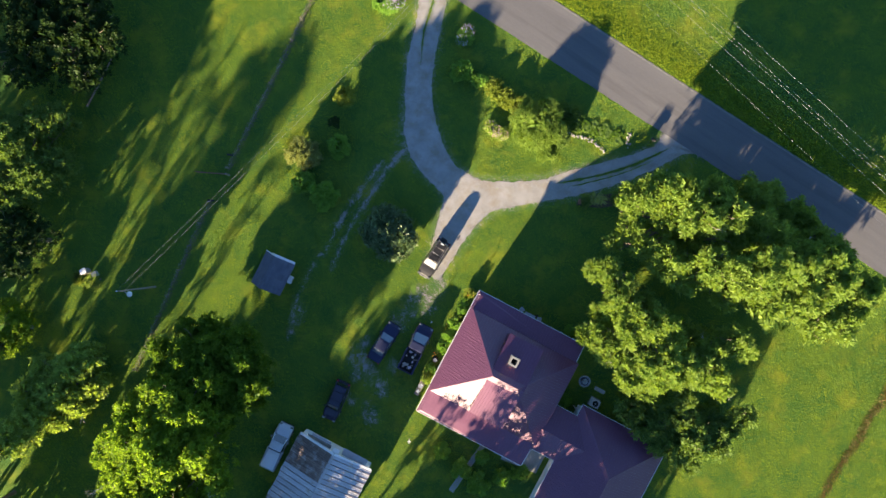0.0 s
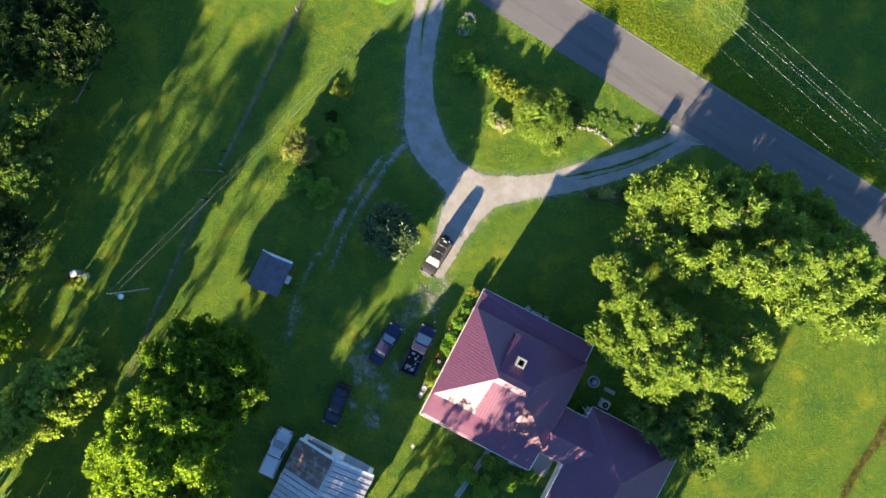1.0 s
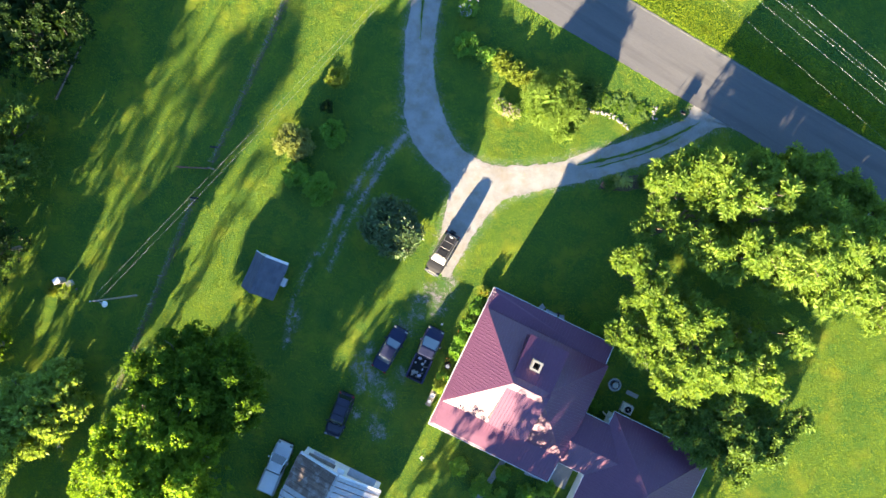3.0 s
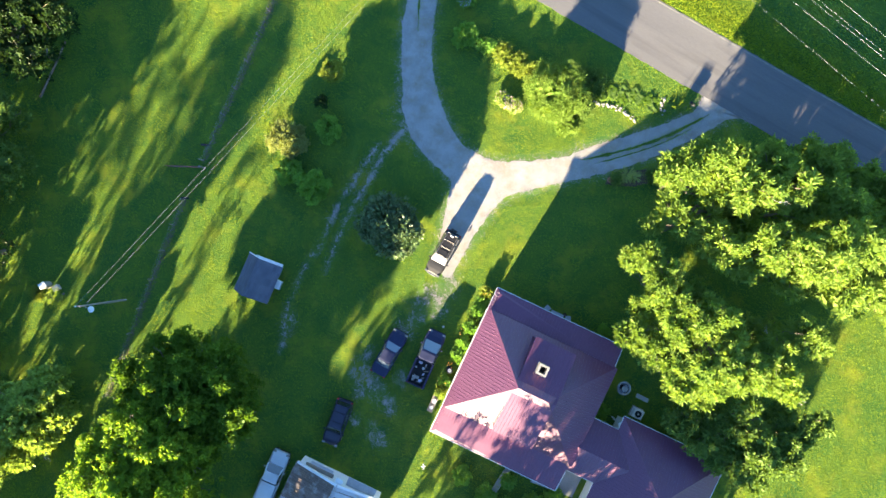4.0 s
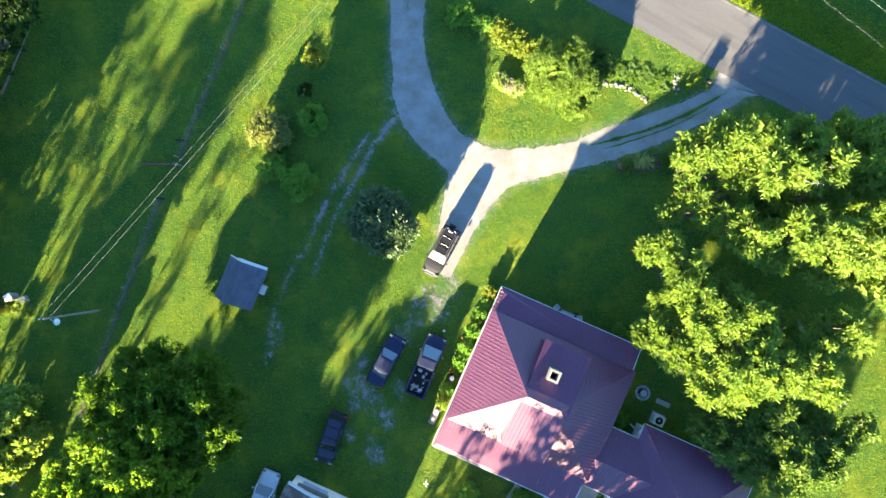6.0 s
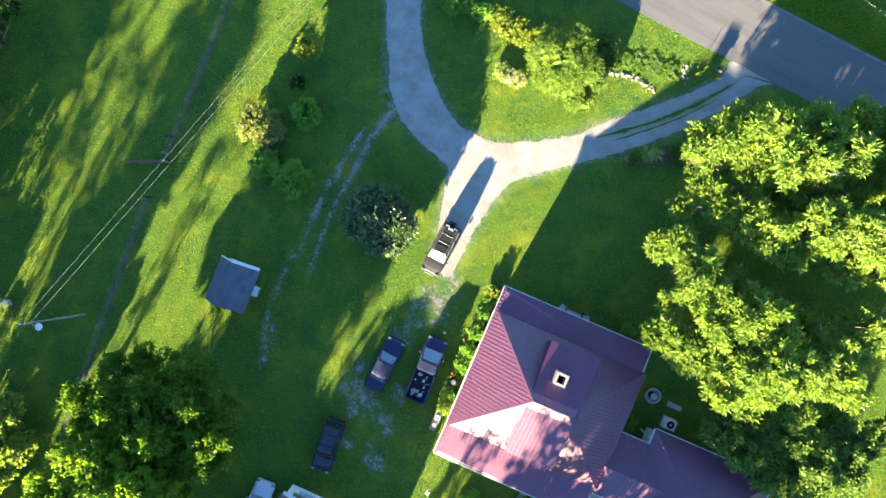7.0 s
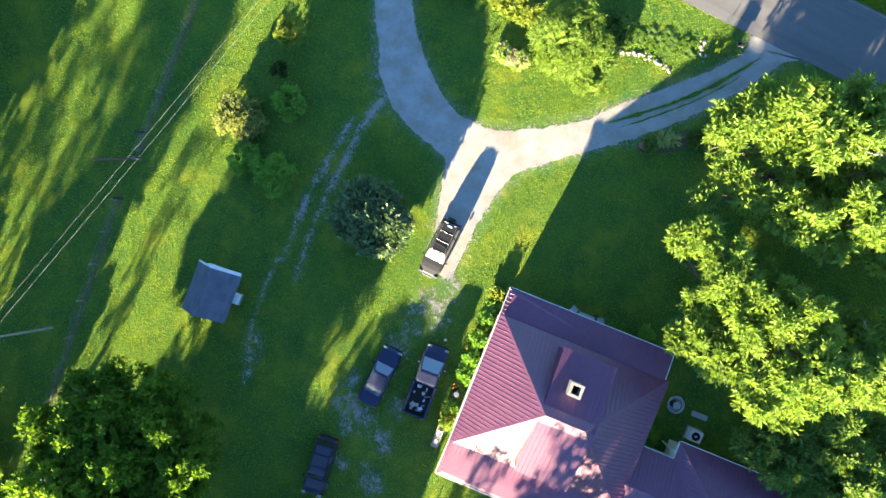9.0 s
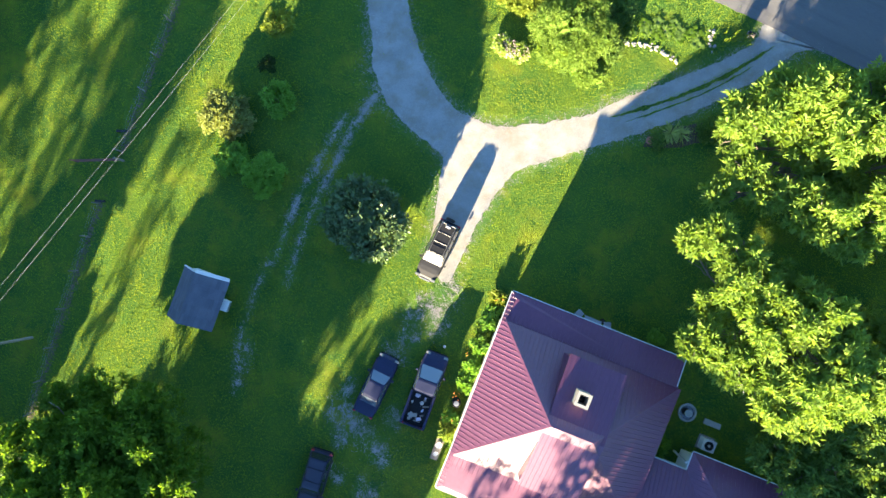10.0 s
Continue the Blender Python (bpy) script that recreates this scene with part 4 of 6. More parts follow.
def tree(name, label, base, lobes, material, seed, trunk=0.3, category="tree", dead=0, group="", skirt=-99.0, clump=False, tight=1.0, **leaf):
    """A tapered trunk, limbs to every lobe, and a crown of leaf rosettes."""
    rng = random.Random(seed)
    ob = tagged(empty(name, (base[0], base[1], 0)), label, category, group)
    local = [(x - base[0], y - base[1], z, r) for x, y, z, r in lobes]
    if local[0][2] > 3:
        lower = [(x * 0.86, y * 0.86, z * 0.52, r * 0.95) for x, y, z, r in local
                 if (x + base[0]) * math.sin(SHADE_AZ) - (y + base[1]) * math.cos(SHADE_AZ) > skirt]
        if tight < 1:
            lower = [(x, y, z, r * 0.9) for x, y, z, r in lower[::2]]
        leaf["under"] = len(lower)
        local += lower
    zmin, zmax = min(l[2] for l in local), max(l[2] for l in local)
    fork = max(0.5, zmin * 0.5)
    bm = bmesh.new()
    tube(bm, [(0, 0, -0.1), (0.03, 0.02, 0.25), (0.02, -0.03, fork * 0.6), (0, 0.02, fork), (0.1, 0.05, zmax * 0.75)],
         [trunk * 1.5, trunk * 1.05, trunk * 0.9, trunk * 0.8, trunk * 0.3], 9)
    part("trunk", bm, M_BARK, ob)
    for k, (x, y, z, r) in enumerate(local):
        bm = bmesh.new()
        h = fork + (zmax * 0.7 - fork) * rng.random() * 0.6
        mid = branch(bm, (0.02, 0.02, h), (x, y, z + 0.1 * r), trunk * 0.45, trunk * 0.16, rng)
        for j in range(4):
            d = Vector((rng.uniform(-1, 1), rng.uniform(-1, 1), rng.uniform(-0.1, 0.9))).normalized() * r * 0.85
            branch(bm, mid[-1 - j % 2], Vector((x, y, z)) + d, trunk * 0.15, trunk * 0.05, rng, 5)
        part("limb", bm, M_BARK, ob)
    for k in range(dead):
        x, y, z, r = local[rng.randrange(len(local))]
        bm = bmesh.new()
        d = Vector((rng.uniform(-1, 1), rng.uniform(-1, 0.6), 0.3)).normalized()
        pts = branch(bm, Vector((x, y, z)) + d * r * 0.6, Vector((x, y, z)) + d * r * 1.42, 0.024, 0.011, rng, 5)
        for j in range(3):
            e = Vector((rng.uniform(-1, 1), rng.uniform(-1, 1), rng.uniform(-0.2, 0.5))) * 0.5
            branch(bm, pts[2 + j % 2], pts[3] + e + d * 0.3, 0.013, 0.007, rng, 4)
        part("dead_twig", bm, M_DEAD, ob, "bare pale dead branch")
    if clump:
        n = len(local) - leaf.get("under", 0)
        upper, lower = local[:n], local[n:]
        fine = []
        for x, y, z, r in upper:
            r *= tight
            fine.append((x, y, z, r * 0.74))
            for j in range(7):
                a, up = 6.283 * (j + rng.random() * 0.7) / 6 if j else 0.0, rng.uniform(-0.15, 0.55) if j else 0.8
                q = r * 0.72 * math.sqrt(max(0.05, 1 - up * up))
                fine.append((x + q * math.cos(a), y + q * math.sin(a), z + r * 0.72 * up, r * rng.uniform(0.34, 0.5)))
        local = fine + lower
    v, f = leaf_cloud(local, seed, **leaf)
    soup("crown", v, f, material, ob)
    return ob


WALNUT = dict(clump=True, tight=1.04, per_m2=2.2, leaves=26, length=0.46, width=0.12, spread=0.8)
tree("walnut_tree", "large broad walnut tree with a sunlit yellow-green crown", (26.4, 1.6),
     [(20.1, 5.1, 7.0, 1.8), (22.6, 6.0, 7.5, 1.8), (25.3, 5.8, 7.8, 1.8), (28.0, 5.7, 7.6, 1.7), (26.0, 3.1, 9.0, 2.0), (29.0, 3.4, 8.8, 2.1), (23.8, 2.9, 6.5, 1.6), (32.9, 5.4, 7.0, 1.5),
      (34.5, 5.7, 6.6, 1.3), (23.5, -1.9, 8.0, 1.9), (25.8, -3.0, 8.2, 1.9), (28.0, -2.0, 9.4, 2.1), (29.5, -5.0, 7.4, 1.4), (19.9, 1.9, 6.4, 1.1), (21.2, 0.2, 6.8, 1.2), (18.2, 0.6, 6.0, 0.8),
      (25.6, 0.5, 5.8, 1.8), (22.9, 4.6, 6.6, 1.5), (32.6, 6.4, 5.6, 1.4), (30.4, 0.8, 7.0, 1.7)],
     M_WALNUT, 11, 0.42, dead=5, **WALNUT)
tree("walnut_tree", "tall spreading walnut tree with a bright crown over the field edge", (36.4, -2.0),
     [(30.9, -2.9, 10.0, 2.2), (33.3, -2.3, 10.0, 2.2), (36.2, -1.8, 9.2, 2.1), (39.2, -1.4, 8.4, 1.9), (33.6, 1.8, 8.8, 1.8), (32.7, 1.3, 7.4, 1.4), (37.9, 3.6, 6.0, 1.5), (39.3, 1.4, 6.2, 1.7),
      (36.0, 3.6, 5.6, 1.4), (33.5, -5.9, 8.4, 1.9), (35.9, -5.3, 8.8, 2.0), (38.4, -8.0, 7.8, 1.8), (38.9, -4.5, 8.8, 2.0), (40.2, -3.3, 8.2, 1.9), (42.8, -5.6, 7.4, 1.7), (41.3, -8.0, 7.4, 1.8),
      (35.5, 0.8, 7.0, 1.6), (44.6, -4.4, 6.4, 1.7), (41.6, -0.8, 6.4, 1.8)],
     M_WALNUT, 22, 0.42, dead=3, **WALNUT)
tree("walnut_tree", "tall walnut tree with a sunlit crown and bare twigs", (22.6, -9.0),
     [(16.4, -2.3, 6.4, 1.0), (17.5, -2.1, 6.8, 1.1), (18.3, -3.9, 7.4, 1.5), (18.7, -5.9, 8.0, 1.8), (19.8, -8.1, 8.6, 1.9), (21.9, -7.8, 9.0, 1.9), (23.1, -9.2, 8.6, 1.5), (15.7, -9.2, 6.8, 1.3),
      (17.4, -10.3, 7.2, 1.5), (18.7, -11.1, 7.2, 1.3), (19.8, -12.9, 8.0, 1.8), (22.1, -12.1, 9.2, 2.2), (24.3, -12.3, 8.8, 1.9), (21.4, -14.6, 7.2, 1.2), (26.3, -11.8, 8.0, 1.5), (27.8, -10.4, 7.6, 1.4),
      (30.0, -9.8, 7.8, 1.6), (31.6, -10.7, 7.0, 1.1), (27.6, -13.2, 7.8, 1.7), (29.1, -14.8, 7.0, 1.0), (26.5, -9.6, 6.2, 1.4), (16.9, -6.8, 6.4, 1.1), (21.1, -5.6, 6.6, 1.2)],
     M_WALNUT, 12, 0.36, dead=10, **WALNUT)
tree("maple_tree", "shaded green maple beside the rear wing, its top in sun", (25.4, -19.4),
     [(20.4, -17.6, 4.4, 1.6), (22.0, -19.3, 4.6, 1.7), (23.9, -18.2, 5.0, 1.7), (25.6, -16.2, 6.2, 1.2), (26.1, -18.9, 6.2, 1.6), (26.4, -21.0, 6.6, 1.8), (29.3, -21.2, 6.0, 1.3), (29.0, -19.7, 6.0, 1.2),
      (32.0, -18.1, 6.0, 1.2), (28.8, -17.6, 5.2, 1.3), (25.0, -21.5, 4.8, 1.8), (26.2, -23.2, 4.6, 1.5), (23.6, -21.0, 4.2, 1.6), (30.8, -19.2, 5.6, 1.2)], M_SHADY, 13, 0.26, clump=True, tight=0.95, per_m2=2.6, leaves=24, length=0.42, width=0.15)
tree("maple_tree", "dense round maple with a bright green crown", (-24.8, -12.6),
     [(x * 1.003, y * 1.003, z - 0.2, r) for x, y, z, r in (
      (-25.2, -9.6, 8.0, 2.9), (-27.6, -11.4, 8.6, 2.9), (-21.7, -11.0, 8.7, 3.0), (-20.4, -14.0, 8.4, 2.8), (-24.6, -13.4, 9.2, 3.2), (-27.8, -14.2, 8.2, 2.7), (-23.8, -16.6, 7.2, 2.4))],
     M_DIMMED, 14, 0.42, length=0.33, width=0.16, clump=True, per_m2=3.4)
tree("maple_tree", "big spreading maple with a sunlit crown over the yard edge", (-29.6, -22.4),
     [(x * 0.965, y * 0.965, z + (2.0 if x > -33.5 else 0.2), r) for x, y, z, r in (
      (-31.4, -17.9, 7.6, 2.7), (-34.4, -21.6, 7.6, 2.8), (-30.0, -22.2, 8.8, 3.2), (-26.0, -20.0, 7.4, 2.5), (-25.2, -23.6, 7.0, 2.6), (-32.0, -26.6, 8.0, 3.0), (-27.4, -27.4, 7.4, 3.0), (-28.4, -17.4, 8.2, 2.5), (-31.8, -20.4, 8.4, 2.6), (-27.0, -20.8, 8.6, 2.6), (-35.6, -24.4, 7.0, 2.4), (-24.6, -18.4, 7.0, 2.0), (-29.2, -15.4, 8.2, 2.3), (-26.4, -17.0, 8.4, 2.3), (-33.6, -17.8, 7.2, 2.1), (-36.8, -22.6, 6.4, 2.1))],
     M_MAPLE, 15, 0.45, dead=3, length=0.33, width=0.16, skirt=-14.5, per_m2=3.0, clump=True)
tree("sycamore_tree", "sparse pale-leaved sycamore with grey branches", (-41.2, -15.0),
     [(-39.6, -11.9, 4.7, 1.8), (-42.4, -15.4, 4.9, 2.0), (-39.2, -15.3, 3.1, 1.4), (-41.2, -17.1, 3.1, 1.7), (-44.3, -13.0, 4.4, 1.5), (-41.1, -13.3, 5.0, 1.7), (-43.5, -18.9, 3.1, 1.5), (-44.7, -16.8, 3.8, 1.6)],
     M_PALE, 16, 0.25, dead=5, length=0.4, width=0.24)
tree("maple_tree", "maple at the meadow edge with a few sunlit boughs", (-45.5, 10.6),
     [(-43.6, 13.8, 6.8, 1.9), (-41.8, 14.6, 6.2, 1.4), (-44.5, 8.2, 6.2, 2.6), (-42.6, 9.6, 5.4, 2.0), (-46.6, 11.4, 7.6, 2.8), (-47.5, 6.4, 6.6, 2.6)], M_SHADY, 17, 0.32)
tree("maple_tree", "shaded maple at the meadow edge", (-46.5, 1.2), [(-45.4, 1.8, 5.8, 2.2), (-47.4, 3.0, 6.4, 2.4), (-46.8, -1.2, 5.8, 2.1)], M_SHADE_DARK, 18, 0.26, per_m2=2.0)
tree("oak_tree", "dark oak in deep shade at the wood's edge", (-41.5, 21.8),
     [(-41.8, 22.6, 8.0, 3.2), (-36.9, 22.8, 7.0, 2.7), (-44.4, 20.4, 7.2, 3.0), (-39.0, 19.2, 6.2, 2.2), (-38.4, 26.2, 7.4, 3.0), (-44.0, 26.0, 8.0, 3.2)], M_SHADE_DARK, 19, 0.4, per_m2=2.2)
tree("maple_tree", "small green maple at the yard edge", (-48.6, -9.0), [(-47.9, -8.6, 3.1, 1.4), (-49.4, -10.4, 3.4, 1.6), (-49.0, -6.8, 3.1, 1.3)], M_MAPLE, 20, 0.2)
tree("maple_tree", "yellowing maple at the yard edge", (-46.0, -18.4), [(-45.0, -18.0, 5.4, 2.0), (-46.8, -20.2, 6.4, 2.4), (-45.6, -15.4, 5.0, 1.6)], M_PALE, 21, 0.22)


def wood_at(s, a):
    """A place by its distance across the sunlight and along it."""
    return (s * math.sin(SHADE_AZ) + a * math.cos(SHADE_AZ), -s * math.cos(SHADE_AZ) + a * math.sin(SHADE_AZ))


rng = random.Random(3)
# Trees out of view, set where the yard's shadows imply them.
WOOD = [(17.6, -39, 16.5), (16.0, -50, 13.0), (19.5, -37, 16.0), (23.5, -38, 16.0), (27.5, -36, 16.5), (31.5, -38, 15.5), (35.0, -37, 11.5),
        (-7.8, -51, 12.6), (0.4, -51, 10.8), (3.2, -57, 12.3), (-6.6, -54, 12.8), (-2.8, -50, 8.2), (-10.5, -53, 10.5), (-13.5, -55, 9.0), (-14.2, -58, 9.0),
        ]
WOOD += [(15.3, -52, 8.8), (20.5, -52, 9.0), (-33.5, -70, 9.5), (-40.5, -50, 14.0), (-44.0, -46, 13.5), (-48.5, -48, 20.0), (-52.5, -44, 20.0), (-57.0, -46, 20.0), (-48.0, -38, 16.0),
        (-43.5, -32, 9.0), (-51.0, -26, 18.0), (-57.5, -24, 18.0), (-64.0, -20, 18.0), (-20.0, -57, 6.4), (-24.5, -58, 6.4), (-2.6, -58, 9.0)]
for s, a, h in WOOD:
    x, y = wood_at(s, a)
    thin = s < -36
    airy = 15.5 < s < 20
    lobes = [(x + rng.uniform(-2, 2), y + rng.uniform(-2, 2), h * rng.uniform(0.38, 0.86 if s > 14 else 0.66), rng.uniform(1.0, 1.5) if airy else rng.uniform(1.8, 2.6))
             for k in range(4 if thin else 6 if airy or s < 14 else 9)]
    lobes += [(x + 1.5 * math.cos(k * 1.57 + s), y + 1.5 * math.sin(k * 1.57 + s), h - 2.0 - 0.3 * (k % 2), 1.9) for k in range(4)]
    tree("wood_tree", "tall leafy tree of the surrounding wood, out of view", (x, y), lobes, M_MAPLE, int(900 + s), 0.3, group="wood trees",
         per_m2=1.0 if thin else 1.5, leaves=10, length=0.6, width=0.38, core=False)
# Thin crowns out of view, added to break the sunlight into dapples.
for s, a, h in ((-30.0, -60, 14.5), (-36.0, -64, 15.0), (13.2, -46, 11.5)):
    x, y = wood_at(s, a)
    lobes = [(x + rng.uniform(-2, 2), y + rng.uniform(-2, 2), h * rng.uniform(0.4, 0.85), rng.uniform(1.2, 1.8)) for k in range(7)]
    tree("wood_tree", "thin open-crowned tree out of view, added to dapple the light", (x, y), lobes, M_MAPLE, int(950 - 2 * s), 0.25, group="wood trees", skirt=99.0, core=False,
         per_m2=0.8, leaves=8, length=0.5, width=0.3)


for s, a, h in ((-34.5, -54, 14.5), (-31.8, -50, 12.5), (-28.2, -54, 13.5), (-37.0, -48, 13.0), (-21.0, -50, 12.0)):
    x, y = wood_at(s, a)
    lobes = [(x + rng.uniform(-1.2, 1.2), y + rng.uniform(-1.5, 1.5), h * (0.3 + 0.65 * k / 7), rng.uniform(0.9, 1.4)) for k in range(8)]
    tree("wood_tree", "thin open-crowned tree out of view, added to dapple the light", (x, y), lobes, M_MAPLE, int(820 - 3 * s), 0.2, group="wood trees", skirt=99.0, core=False,
         per_m2=0.7, leaves=6, length=0.5, width=0.3)
# High crowns out of view, shaped to throw half-shade on lawn and roof.
for s, a in ((-29.6, -54), (-26.0, -52)):
    x, y = wood_at(s, a)
    tree("wood_tree", "tall bare-stemmed tree out of view, high thin crown added for dappled shade", (x, y), [(x + rng.uniform(-1.6, 1.6), y + rng.uniform(-1.6, 1.6), 10.4 + 0.5 * k, rng.uniform(1.0, 1.4)) for k in range(9)],
         M_MAPLE, int(500 - 2 * s), 0.22, group="wood trees", skirt=99.0, core=False, per_m2=0.9, leaves=7, length=0.5, width=0.3)
x, y = wood_at(-27.7, -62)
tree("wood_tree", "tall tree out of view, broad high crown added for its shade", (x, y), [(x + rng.uniform(-2.3, 2.3), y + rng.uniform(-2, 2), 13.6 + 0.35 * k, rng.uniform(1.3, 1.9)) for k in range(9)],
     M_MAPLE, 643, 0.28, group="wood trees", skirt=99.0, core=False, per_m2=1.5, leaves=10, length=0.6, width=0.36)
x, y = wood_at(14.4, -50)
tree("wood_tree", "tall bare-stemmed tree out of view, high thin crown added for dappled shade", (x, y), [(x + rng.uniform(-1.3, 1.3), y + rng.uniform(-1, 1), 14.2 + 0.55 * k, rng.uniform(0.8, 1.2)) for k in range(6)],
     M_MAPLE, 642, 0.2, group="wood trees", skirt=99.0, core=False, per_m2=1.0, leaves=7, length=0.5, width=0.3)
x, y = wood_at(10.2, -51)
tree("wood_tree", "tall bare-stemmed tree out of view, high thin crown added for dappled shade", (x, y), [(x + rng.uniform(-1.2, 1.2), y + rng.uniform(-0.8, 0.8), 10.8 + 0.5 * k, rng.uniform(0.8, 1.2)) for k in range(6)],
     M_MAPLE, 641, 0.2, group="wood trees", skirt=99.0, core=False, per_m2=1.2, leaves=7, length=0.5, width=0.3)
# Tall trees out of view, added to block sky over the left edge.
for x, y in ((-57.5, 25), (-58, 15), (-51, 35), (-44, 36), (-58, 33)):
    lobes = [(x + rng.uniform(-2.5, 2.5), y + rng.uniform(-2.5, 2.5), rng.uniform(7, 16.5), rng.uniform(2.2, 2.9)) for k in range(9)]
    tree("wood_tree", "tall leafy tree of the surrounding wood, out of view", (x, y), lobes, M_SHADE_DARK, int(700 + x + y), 0.35, group="wood trees",
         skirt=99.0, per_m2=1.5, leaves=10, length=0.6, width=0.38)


# Ring of leaf clumps out of view, added to cut low sky light.
rs = np.random.RandomState(77)
v = []
for k in range(150):
    turn = 6.2832 * (k + rs.rand()) / 150
    far = rs.uniform(105, 150) + (45 if math.cos(turn - SHADE_AZ) < -0.6 else 0)
    x, y = far * math.cos(turn), far * math.sin(turn)
    across = (x - 26.16) * ROAD_SIDE.x + (y - 13.21) * ROAD_SIDE.y
    if -7 < across < 13:
        continue
    n, h = 170, rs.uniform(14, 19)
    d = rs.normal(size=(n, 3))
    d /= np.linalg.norm(d, axis=1)[:, None]
    p = np.array((x, y, h * 0.52)) + d * rs.uniform(0.7, 1.0, n)[:, None] * (rs.uniform(5, 7.5), rs.uniform(5, 7.5), h * 0.46)
    a, b = rs.normal(size=(n, 3)) * 0.9, rs.normal(size=(n, 3)) * 0.9
    v.append(np.stack([p - a, p - b, p + a, p + b], 1).reshape(-1, 3))
v = np.concatenate(v)
tagged(soup("unseen_woods", v, np.arange(len(v)).reshape(-1, 4), M_MAPLE), "unseen belt of green woods added to block low sky light", "woods", kind="stuff")


def shrub(name, label, at, r, h, material, seed, category="shrub", group="", bits=7, **leaf):
    rng = random.Random(seed)
    lobes = [(at[0], at[1], h * 0.58, r * 0.72)]
    for k in range(bits):
        a = 2 * math.pi * k / bits + rng.uniform(-0.3, 0.3)
        q = r * rng.uniform(0.5, 0.74)
        lobes.append((at[0] + q * math.cos(a), at[1] + q * math.sin(a), h * rng.uniform(0.38, 0.72), r * rng.uniform(0.36, 0.52)))
    opts = dict(per_m2=15.0, leaves=13, length=0.22, width=0.12, spread=0.4, low=-0.75)
    opts.update(leaf)
    return tree(name, label, at, lobes, material, seed, 0.07, category, 0, group, **opts)


shrub("magnolia_bush", "large dark round evergreen bush with glossy leaves", (-6.25, 1.9), 2.95, 4.6, M_SPRUCE, 31, bits=10, length=0.4, width=0.19, per_m2=4.5, leaves=11, spread=0.7)
shrub("golden_shrub", "round golden-yellow shrub in the sun", (-16.1, 11.0), 1.95, 2.1, M_CREAM, 32)
shrub("rose_bush", "small round green shrub on the lawn", (-12.0, 11.95), 1.3, 1.7, M_SHRUB, 33)
shrub("lilac_bush", "round dark green shrub on the shaded lawn", (-13.75, 6.3), 1.75, 2.3, M_SHRUB, 34, length=0.2, width=0.1)
shrub("lilac_bush", "low green shrub beside a larger one", (-16.3, 7.8), 1.3, 1.5, M_SHRUB, 35)
shrub("young_tree", "slim young tree at the lawn strip", (-11.2, 17.6), 1.2, 2.4, M_GOLD, 36, bits=6, length=0.3, width=0.07, per_m2=8.0)
shrub("young_tree", "thin bare-stemmed young shrub", (-12.6, 14.9), 0.7, 1.3, M_SHADE_DARK, 37, bits=5, per_m2=5.0)
# the island
shrub("willow_bush", "big feathery yellow-green bush on the island", (10.9, 14.4), 2.9, 3.2, M_WILLOW, 41, bits=14, length=0.34, width=0.045, leaves=16, per_m2=8.5, spread=0.7)
shrub("willow_bush", "low feathery yellow-green sprays on the island", (11.9, 11.6), 1.5, 0.9, M_WILLOW, 40, bits=8, length=0.3, width=0.07)
shrub("willow_bush", "feathery green bush on the island", (13.6, 12.9), 1.2, 2.0, M_SHADY, 42, bits=7, length=0.26, width=0.08)
shrub("spirea_bush", "golden spirea hedge clump on the island", (6.0, 18.6), 1.2, 1.0, M_GOLD, 43)
shrub("spirea_bush", "golden spirea hedge clump on the island", (7.6, 17.3), 1.3, 1.1, M_GOLD, 44)
shrub("spirea_bush", "golden spirea hedge clump on the island", (9.2, 16.4), 1.2, 1.2, M_GOLD, 45)
shrub("hydrangea_bush", "round shaded bush on the island", (2.2, 20.7), 1.25, 1.4, M_SHRUB, 46)
shrub("hydrangea_bush", "shaded green bush on the island", (4.2, 19.7), 1.0, 1.2, M_SHRUB, 47)
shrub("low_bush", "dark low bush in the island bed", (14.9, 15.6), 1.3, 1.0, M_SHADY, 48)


def fern(at, r, material, seed):
    """Fronds arching out of one crown, close to the ground."""
    rng = random.Random(seed)
    v, f = [], []
    for k in range(22):
        a, q = rng.uniform(0, 6.283), r * rng.uniform(0.45, 1.3)
        side = Vector((-math.sin(a), math.cos(a), 0))
        o = len(v)
        for t, w in ((0.08, 0.03), (0.45, 0.075), (0.8, 0.05)):
            c = Vector((math.cos(a) * q * t, math.sin(a) * q * t, 0.05 + 0.55 * q * t * (1.15 - t)))
            v += [c - side * w, c + side * w]
        v.append(Vector((math.cos(a) * q, math.sin(a) * q, 0.06)))
        f += [(o, o + 1, o + 3), (o, o + 3, o + 2), (o + 2, o + 3, o + 5), (o + 2, o + 5, o + 4), (o + 4, o + 5, o + 6)]
    ob = tagged(empty("fern_clump", (*at, 0)), "low leafy fern in the stone-edged bed", "fern", "plants in the stone-edged bed")
    soup("fronds", v, f, material, ob)
    part("stem", tubed([(0, 0, -0.03), (0, 0, 0.08)], [0.05, 0.03]), M_BARK, ob)


rng = random.Random(49)
for k in range(38):
    u, w = rng.random(), rng.uniform(-1, 1)
    x, y = 15.3 + 5.6 * u, 14.3 - 1.5 * u + w * 0.7 + 0.35 * math.sin(3.1 * u)
    fern((x, y), rng.uniform(0.35, 0.55), (M_DIMMED, M_SHADY)[k % 2], 200 + k)
shrub("flower_clump", "dry seedhead flowers at the island bed's edge", (5.6, 14.2), 0.8, 0.75, M_PALE, 52)
shrub("flower_clump", "dry seedhead flowers at the island bed's edge", (6.9, 13.4), 0.8, 0.75, M_PALE, 53)
# along the drive and the road


